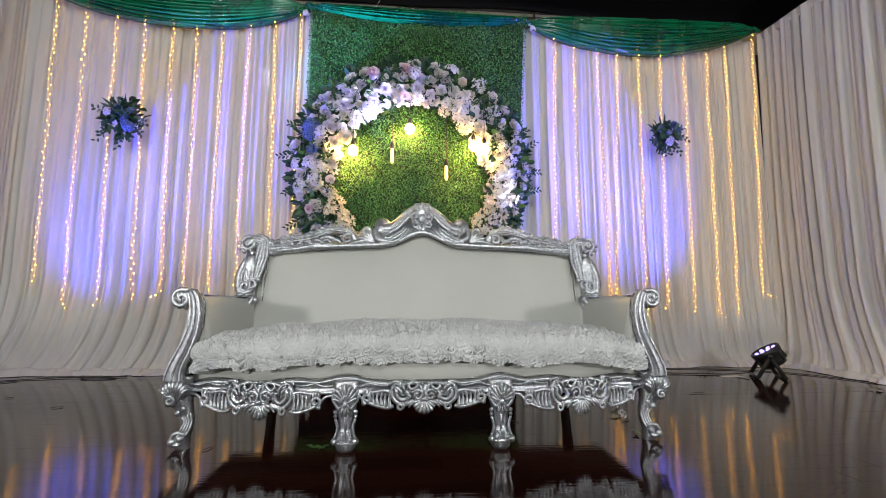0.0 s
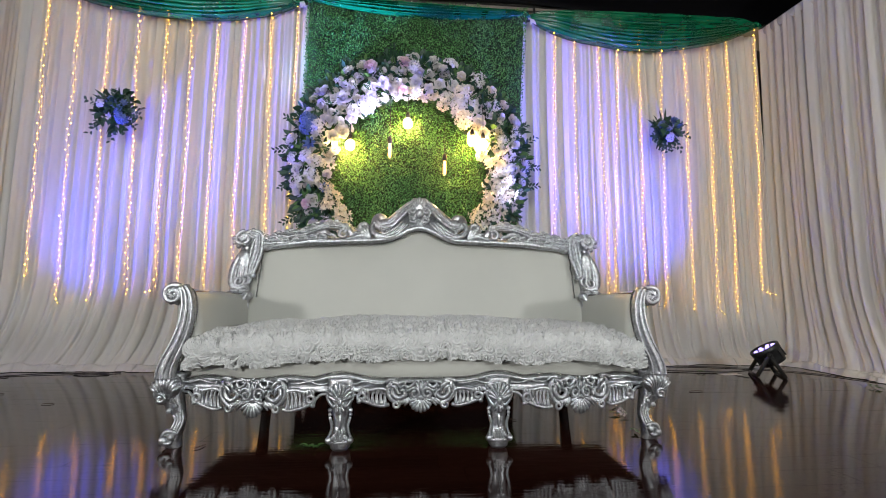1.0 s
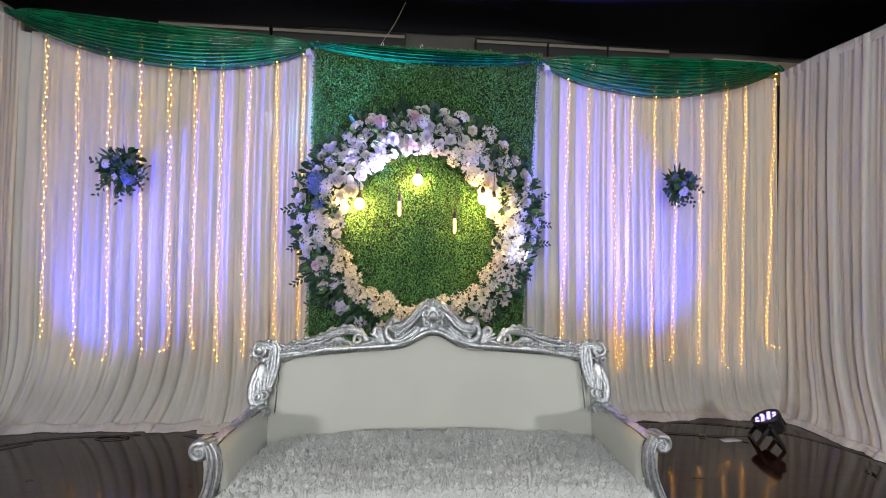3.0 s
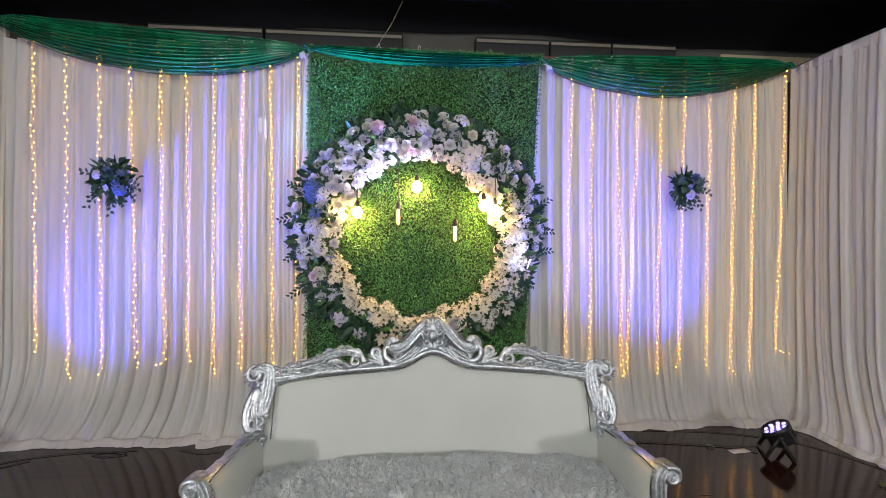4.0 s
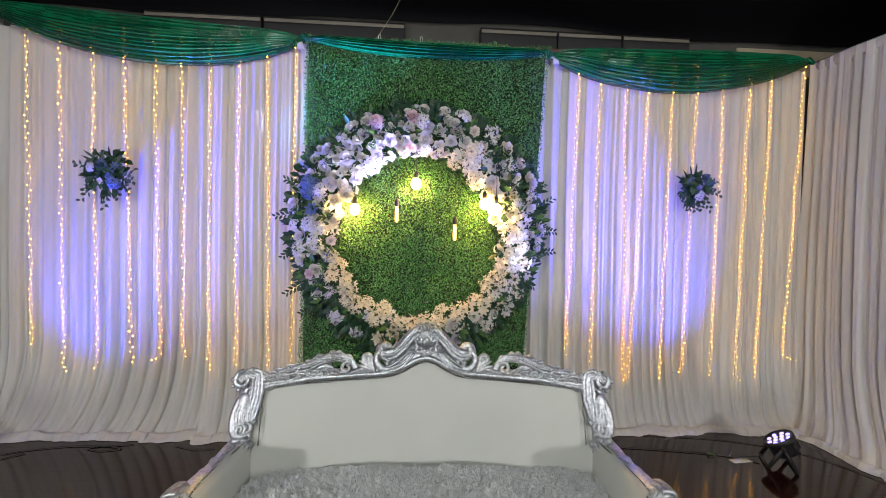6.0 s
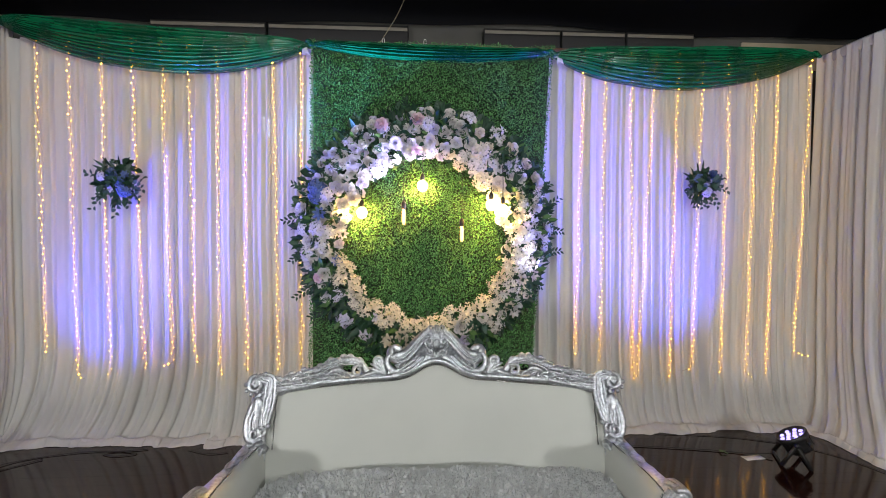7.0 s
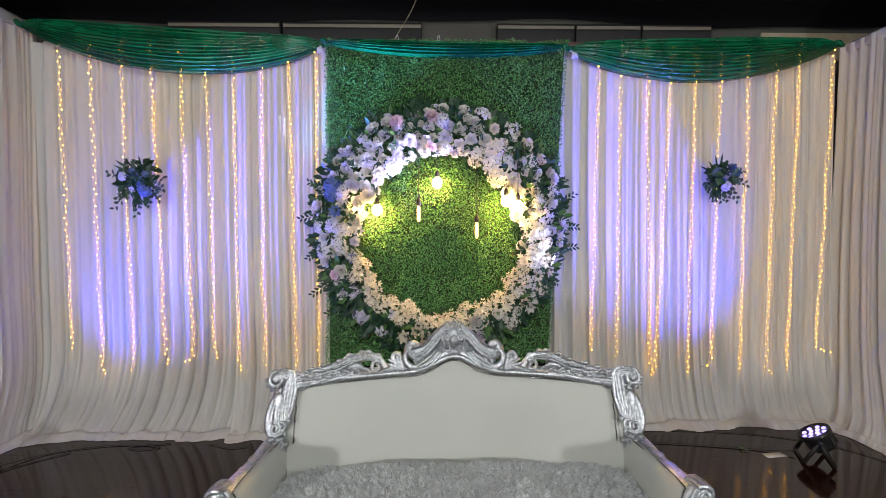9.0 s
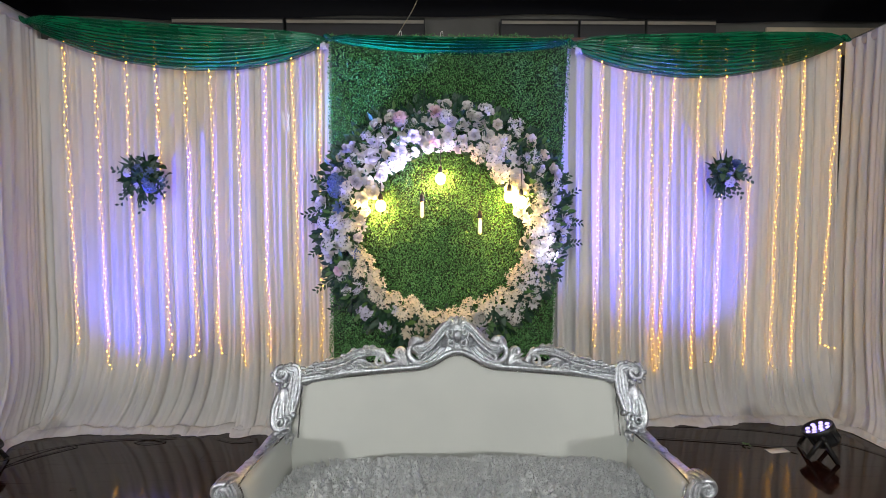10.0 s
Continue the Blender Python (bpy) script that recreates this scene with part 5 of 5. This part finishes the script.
# ---- hanging bulbs ----
def pendant_bulb(x, y, z, shape, top):
    ob = empty("pendant_bulb", pose(x, y, z))
    tagged(ob, "glowing amber filament tube bulb hung on a dark cord" if shape == "tube" else "glowing round amber bulb hung on a dark cord", "light bulb", "bulbs hung in the wreath")
    neck = 0.075 if shape == "tube" else 0.045
    bm = bmesh.new()
    add_tube(bm, smooth_line([(0, 0, neck + 0.06), (0.003, 0.001, (top - z) * 0.6), (0, 0.02, top - z)], 6), 0.0028, 6)
    part("cord", bm, M["black_plastic"], ob)
    bm = bmesh.new()
    add_lathe(bm, [(0.014, neck - 0.012), (0.020, neck - 0.008), (0.021, neck + 0.030), (0.016, neck + 0.048), (0.006, neck + 0.062)], 14)
    part("socket", bm, M["black_plastic"], ob, "dark bulb socket")
    bm = bmesh.new()
    if shape == "tube":
        add_lathe(bm, [(0.004, -0.078), (0.012, -0.070), (0.0155, -0.055), (0.0155, 0.035), (0.012, 0.060), (0.012, 0.075)], 12)
        part("bulb", bm, M["filament"], ob)
    else:
        add_lathe(bm, [(0.004, -0.056), (0.026, -0.048), (0.040, -0.029), (0.045, -0.005), (0.039, 0.017), (0.022, 0.036), (0.013, 0.045)], 14)
        part("bulb", bm, M["bulb"], ob)
    return ob


for bx, by, bz, shape, top in ((-0.665, 4.06, 2.055, "round", 2.48), (-0.494, 4.02, 2.035, "round", 2.50), (-0.131, 4.04, 2.000, "tube", 2.62), (0.035, 4.05, 2.275, "round", 2.66),
                               (0.386, 4.05, 1.850, "tube", 2.64), (0.640, 3.99, 2.105, "round", 2.50), (0.735, 3.95, 2.060, "round", 2.44)):
    pendant_bulb(bx, by, bz, shape, top)


# ---- fairy lights ----
def string_light(x_top, x_low, z_low, hook, seed):
    rnd = random.Random(seed)
    ob = empty("string_light", pose(x_top, 4.160, 3.52))
    tagged(ob, "string of warm white fairy lights hanging in front of the drapes", "string light", "curtain of string lights")
    length = 3.52 - z_low
    line = []
    n = 40
    for k in range(n + 1):
        t = k / n
        line.append(Vector(((x_low - x_top) * t + 0.016 * noise.noise((t * 5, seed, 0)) + 0.007 * noise.noise((t * 19, seed, 1)), 0.012 * noise.noise((t * 6, seed, 3)), -length * t)))
    last = line[-1]
    for k in range(1, 5):
        line.append(last + Vector((hook * k / 4, 0.0, -0.05 * math.sin(math.pi * 0.5 * k / 4) + 0.012 * k * (hook < 0) * 0.4)))
    bm = bmesh.new()
    add_tube(bm, line, 0.0014, 4)
    part("wire", bm, M["wire"], ob)
    bm = bmesh.new()
    carry, side = 0.02, 1
    for a, b in zip(line, line[1:]):
        d = (b - a).length
        while carry < d:
            p = a.lerp(b, carry / d)
            r = rnd.uniform(0.0040, 0.0062)
            geo = bmesh.ops.create_icosphere(bm, subdivisions=1, radius=1)
            bmesh.ops.transform(bm, matrix=Matrix.Translation(p + Vector((side * rnd.uniform(0.002, 0.014), -0.006, 0))) @ Matrix.Diagonal((r, r, r * 1.2, 1)), verts=geo["verts"])
            side = -side
            carry += rnd.uniform(0.040, 0.060)
        carry -= d
    tagged(part("bulb_chain", bm, M["fairy"], ob, "tiny warm glowing bulbs"), kind="stuff")
    return ob


WEST = [(-3.30, -3.26, 0.85, 0.0), (-3.03, -3.00, 0.61, 0.05), (-2.76, -2.72, 0.62, -0.03), (-2.50, -2.43, 0.70, 0.02), (-2.25, -2.19, 0.70, -0.09),
        (-2.02, -1.99, 0.73, 0.06), (-1.78, -1.78, 0.63, 0.03), (-1.53, -1.55, 0.65, 0.0), (-1.29, -1.26, 0.65, 0.0), (-1.04, -1.06, 0.62, 0.0)]
EAST = [(1.53, 1.46, 0.76, 0.0), (1.73, 1.70, 0.66, 0.0), (1.96, 2.03, 0.52, 0.02), (2.21, 2.07, 0.52, 0.02), (2.43, 2.38, 0.54, 0.01),
        (2.67, 2.60, 0.58, -0.09), (2.93, 2.88, 0.54, 0.01), (3.19, 3.14, 0.52, 0.08), (3.41, 3.34, 0.54, 0.0), (3.73, 3.62, 0.72, 0.14)]
for k, row in enumerate(WEST + EAST):
    string_light(*row, seed=k + 1)


# ---- par cans ----
def par_can(place, target, rz):
    """A flat LED can on its double yoke, tilted at the drapes."""
    x, y, z = place
    ob = empty("par_light", pose(x, y, 0))
    tagged(ob, "black LED par can on a folding yoke, glowing violet", "stage light", "par cans")
    way = (Vector(target) - Vector(place)).normalized()
    m = Matrix.Translation((0, 0, z)) @ way.to_track_quat("Z", "Y").to_matrix().to_4x4()
    bm = bmesh.new()
    add_lathe(bm, [(0.045, -0.125), (0.085, -0.120), (0.096, -0.085), (0.100, -0.030), (0.112, -0.020), (0.116, 0.018), (0.110, 0.024), (0.104, 0.022), (0.102, 0.006)], 28, m)
    housing = part("housing", bm, M["black_plastic"], ob, "round black plastic lamp housing")
    for k in range(10):
        a = 2 * math.pi * k / 10
        bm = bmesh.new()
        add_box(bm, (0.095, -0.004, -0.095), (0.108, 0.004, -0.028), 0.001, m @ pose(0, 0, 0, 0, 0, math.degrees(a)))
        part("cooling_fin", bm, M["black_plastic"], housing)
    spots = [(0.032 * math.cos(a), 0.032 * math.sin(a)) for a in (0.5, 2.07, 3.64, 5.21)] + [(0.074 * math.cos(a), 0.074 * math.sin(a)) for a in (2 * math.pi * k / 8 + 0.2 for k in range(8))]
    for px, py in spots:
        bm = bmesh.new()
        add_lathe(bm, [(0.016, 0.004), (0.017, 0.010), (0.012, 0.015), (0.004, 0.017)], 10, m @ Matrix.Translation((px, py, 0)))
        part("led", bm, M["led"], ob, "glowing violet LED")
    out = Vector((way.x, way.y, 0)).normalized()
    side = Vector((-out.y, out.x, 0))
    for s, spread in ((0.10, 0.095), (-0.10, 0.095)):
        for name, lean in (("yoke", -1), ("stand", 1)):
            bm = bmesh.new()
            hinge = Vector((0, 0, z - 0.03)) + side * 1.22 * s
            foot = side * s * 1.22 + out * lean * spread + Vector((0, 0, 0.008))
            add_tube(bm, [hinge, hinge.lerp(foot, 0.5), foot], 0.015, 4, 0.40, up=side)
            part(name + "_arm", bm, M["black_metal"], ob)
        bm = bmesh.new()
        add_blob(bm, Vector((0, 0, z - 0.03)) + side * 1.28 * s, (0.020, 0.020, 0.020), 8, 6)
        part("knob", bm, M["black_plastic"], ob)
    for lean in (-1, 1):
        bm = bmesh.new()
        a = side * 0.122 + out * lean * 0.095 + Vector((0, 0, 0.010))
        b = -side * 0.122 + out * lean * 0.095 + Vector((0, 0, 0.010))
        add_tube(bm, [a, (a + b) / 2, b], 0.013, 4, 1.0)
        part("foot_bar", bm, M["black_metal"], ob)
    return ob


par_can(PAR_EAST, PAR_EAST_AIM, 0)
par_can(PAR_WEST, PAR_WEST_AIM, 0)


# ---- wall above the drapes ----
def wall_strip(name, lo, hi, mat, label, category="wall trim"):
    bm = bmesh.new()
    add_box(bm, lo, hi, 0.006)
    return tagged(part(name, bm, mat, None, smooth=False), label, category, kind="structure")


for k, (a, b, lo, hi) in enumerate(((-3.55, -2.68, 3.78, 3.90), (3.45, 4.6, 3.62, 3.90))):
    wall_strip("trim", (a, 4.69, lo), (b, 4.715, hi), M["beige"], "beige painted board along the top of the wall")


def blind_box(x0, x1, z0, z1):
    ob = empty("blind_housing", pose((x0 + x1) / 2, 4.66, z0))
    tagged(ob, "dark blind housing with a pale top strip on the wall", "blind housing", "blind housings")
    w = (x1 - x0) / 2
    bm = bmesh.new()
    add_box(bm, (-w, -0.06, 0), (w, 0.055, z1 - z0), 0.006)
    part("housing", bm, M["dark_box"], ob)
    bm = bmesh.new()
    add_box(bm, (-w + 0.01, -0.066, z1 - z0 - 0.055), (w - 0.01, -0.0625, z1 - z0 - 0.022), 0.001)
    part("top_strip", bm, M["pale_strip"], ob, "pale strip")
    bm = bmesh.new()
    add_box(bm, (-w + 0.01, -0.064, 0.035), (w - 0.01, -0.0605, z1 - z0 - 0.07), 0.001)
    part("slat_panel", bm, M["black_wall"], ob, "dark slats")
    return ob


for a, b in ((-2.60, -1.50), (-1.48, -0.10), (0.66, 1.45), (1.46, 2.13), (2.14, 2.86)):
    blind_box(a, b, 3.70, 3.93)
bm = bmesh.new()
add_box(bm, (-0.85, 4.227, 3.545), (1.9, 4.27, 3.585), 0.004)
tagged(part("batten", bm, M["wood_batten"]), "brown wooden batten that carries the hedge panel", "batten", kind="structure")

def clip(x, z):
    bm = bmesh.new()
    add_tube(bm, smooth_line([(0, 0, 0), (0.0, -0.01, 0.04), (0.012, -0.012, 0.055), (0.02, -0.01, 0.04), (0.02, 0, 0.0)], 4), 0.003, 6)
    ob = part("hook", bm, M["paper"])
    ob.matrix_world = pose(x, 4.235, z)
    tagged(ob, "small white hook over the top of the panel", "hook", "hooks on the batten")


for hx, hz in ((-0.33, 3.578), (0.05, 3.578)):
    clip(hx, hz)


# Knots of white cloth where the swags are tied.
def knot(x, z, seed):
    rnd = random.Random(seed)
    bm = bmesh.new()
    add_blob(bm, (0, 0, 0), (0.050, 0.026, 0.026), 10, 8)
    for k in range(5):
        a = -0.5 + 0.25 * k
        add_tube(bm, smooth_line([(0.01 * k, -0.01, 0.0), (0.05 * a + 0.03, -0.02, -0.05), (0.10 * a + 0.04, -0.01, -0.10 - 0.02 * rnd.random())], 4), taper(0.012, 0.018, 0.006), 6, 0.4, up=(0, -1, 0))
    ob = part("cloth_knot", bm, M["drape"])
    ob.matrix_world = pose(x, 4.14, z) @ Matrix.Scale(0.62, 4)
    tagged(ob, "white cloth tie at the end of a green swag", "cloth tie", "cloth ties")


knot(-1.02, 3.50, 1)
knot(1.27, 3.47, 2)


# ---- floor clutter ----
def cable(points, r, label):
    bm = bmesh.new()
    add_tube(bm, smooth_line(points, 8), r, 6)
    return tagged(part("cable", bm, M["black_plastic"]), label, "cable", "power cables")


cable([(1.35, 3.86, 0.008), (1.9, 3.80, 0.008), (2.45, 3.70, 0.008), (2.75, 3.62, 0.010), (2.92, 3.56, 0.03)], 0.0045, "black power cable along the floor to the par can")
cable([(1.5, 4.06, 0.005), (2.2, 4.02, 0.005), (2.9, 3.90, 0.005), (3.4, 3.62, 0.005), (3.64, 3.1, 0.005), (3.72, 2.4, 0.005)], 0.003, "thin black cable along the hem of the drapes")
cable([(-3.46, 3.52, 0.03), (-3.25, 3.80, 0.006), (-2.9, 3.93, 0.006), (-2.6, 3.95, 0.006), (-2.35, 3.90, 0.006), (-2.5, 3.86, 0.006), (-2.62, 3.92, 0.006), (-2.3, 3.97, 0.006)], 0.0035, "black cable looped along the hem of the drapes")
cable([(-1.95, 3.94, 0.006), (-1.75, 3.86, 0.006), (-1.6, 3.88, 0.006)], 0.003, "short black cable end by the hem of the drape")
cable([(-3.5, 3.4, 0.03), (-3.3, 3.62, 0.006), (-3.05, 3.84, 0.006)], 0.0035, "black cable from the par can")


def scrap(x, y, w, d, rz):
    bm = bmesh.new()
    add_box(bm, (-w / 2, -d / 2, 0.0005), (w / 2, d / 2, 0.0025))
    ob = part("paper_scrap", bm, M["paper"])
    ob.matrix_world = pose(x, y, 0, 0, 0, rz)
    tagged(ob, "white paper scrap lying on the floor", "paper scrap")


scrap(2.75, 3.56, 0.17, 0.07, 6)


def fallen(x, y, kind, tone, size, seed, label, leaves=5):
    rnd = random.Random(seed)
    ob = empty("fallen_sprig", pose(x, y, 0.0))
    tagged(ob, label, "fallen sprig", "fallen sprigs on the floor")
    if tone:
        set_flower(ob, kind, tone, (0.01, 0, 0.012), (0.3, -0.5, 1), size, rnd)
    rows = []
    for k in range(leaves):
        a = rnd.uniform(0, 6.28)
        rows.append(((rnd.gauss(0, 0.012), rnd.gauss(0, 0.012), 0.006 + 0.012 * rnd.random()), (math.cos(a), math.sin(a), 0.1), (0, 0, 1), 0.035, 0.020))
    tagged(leaf_sheet("sprig_leaves", rows, M["leaf_fresh"], ob), kind="stuff")


fallen(-0.37, 2.02, "rose", None, 0.03, 1, "small green sprig fallen on the floor", 9)
fallen(1.20, 2.42, "blossom", "white", 0.05, 2, "fallen white blossom with dark leaves on the floor", 8)
fallen(1.25, 2.62, "blossom", "white", 0.05, 3, "fallen white petals on the floor", 2)
fallen(1.12, 2.10, "rose", None, 0.03, 4, "dry leaf fallen on the floor", 3)
fallen(3.38, 2.95, "rose", None, 0.03, 5, "dark dry sprig on the floor by the drape", 8)
fallen(2.56, 3.66, "rose", None, 0.03, 6, "small dark leaves beside the cable", 5)


def twig(x, y, length, rz, seed):
    rnd = random.Random(seed)
    bm = bmesh.new()
    add_tube(bm, smooth_line([(0, 0, 0.004), (length * 0.4, 0.01 * rnd.gauss(0, 1), 0.006), (length, 0.015 * rnd.gauss(0, 1), 0.004)], 5), 0.002, 5)
    ob = part("twig", bm, M["twig"])
    ob.matrix_world = pose(x, y, 0, 0, 0, rz)
    tagged(ob, "thin dry twig lying on the floor", "twig", "twigs on the floor")


for row in ((1.97, 2.95, 0.10, -10, 1), (0.55, 2.35, 0.06, 20, 2), (-0.86, 2.05, 0.05, 40, 3), (-2.1, 2.9, 0.06, 10, 4), (-1.5, 3.1, 0.05, -30, 5), (-2.6, 3.2, 0.03, 60, 6)):
    twig(*row)


bm = bmesh.new()
add_tube(bm, smooth_line([(-0.36, 4.24, 3.585), (-0.28, 4.22, 3.70), (-0.20, 4.20, 3.82), (-0.10, 4.18, 4.02)], 6), 0.003, 6)
tagged(part("hanging_wire", bm, M["wire"]), "thin wire running from the batten up to the ceiling", "wire")

# ---- floor ----
def wood_floor():
    under = box_structure("floor", (-9.2, -9.2, -0.12), (9.2, 4.92, -0.012), M["black_wall"], "dark lacquered plank floor, scuffed and glossy", "floor")
    rnd = random.Random(5)
    pitch = 0.128
    data = {}

    def plank_mesh(length):
        if length not in data:
            bm = bmesh.new()
            add_box(bm, (0, 0, -0.012), (length - 0.0015, pitch - 0.0007, 0.0))
            me = bpy.data.meshes.new("plank")
            bm.to_mesh(me)
            bm.free()
            me.materials.append(M["floor"])
            data[length] = me
        return data[length]

    vs, fs = [], []
    y, row = -2.2, 0
    while y < 4.75:
        x = -9.1 - rnd.uniform(0, 2.2)
        while x < 9.1:
            length = rnd.choice((1.6, 2.0, 2.4, 2.8))
            if -5.2 < x < 4.6 and 0.7 < y:
                ob = new("plank", plank_mesh(length))
                ob.location = (x, y, 0)
                ob.rotation_euler = (rnd.gauss(0, 0.0010), 0, 0)
                ob.parent = under
            else:
                k = len(vs)
                x1, y1 = x + length - 0.0015, y + pitch - 0.0012
                vs += [(x, y, -0.0003), (x1, y, -0.0003), (x1, y1, -0.0003), (x, y1, -0.0003)]
                fs.append((k, k + 1, k + 2, k + 3))
            x += length
        y += pitch
        row += 1
    k = len(vs)
    vs += [(-9.1, -9.1, -0.0003), (9.1, -9.1, -0.0003), (9.1, -2.2, -0.0003), (-9.1, -2.2, -0.0003)]
    fs.append((k, k + 1, k + 2, k + 3))
    rest = mesh_object("outer_planks", vs, fs, M["floor"], under, smooth=False)
    tagged(rest, kind="stuff")


wood_floor()
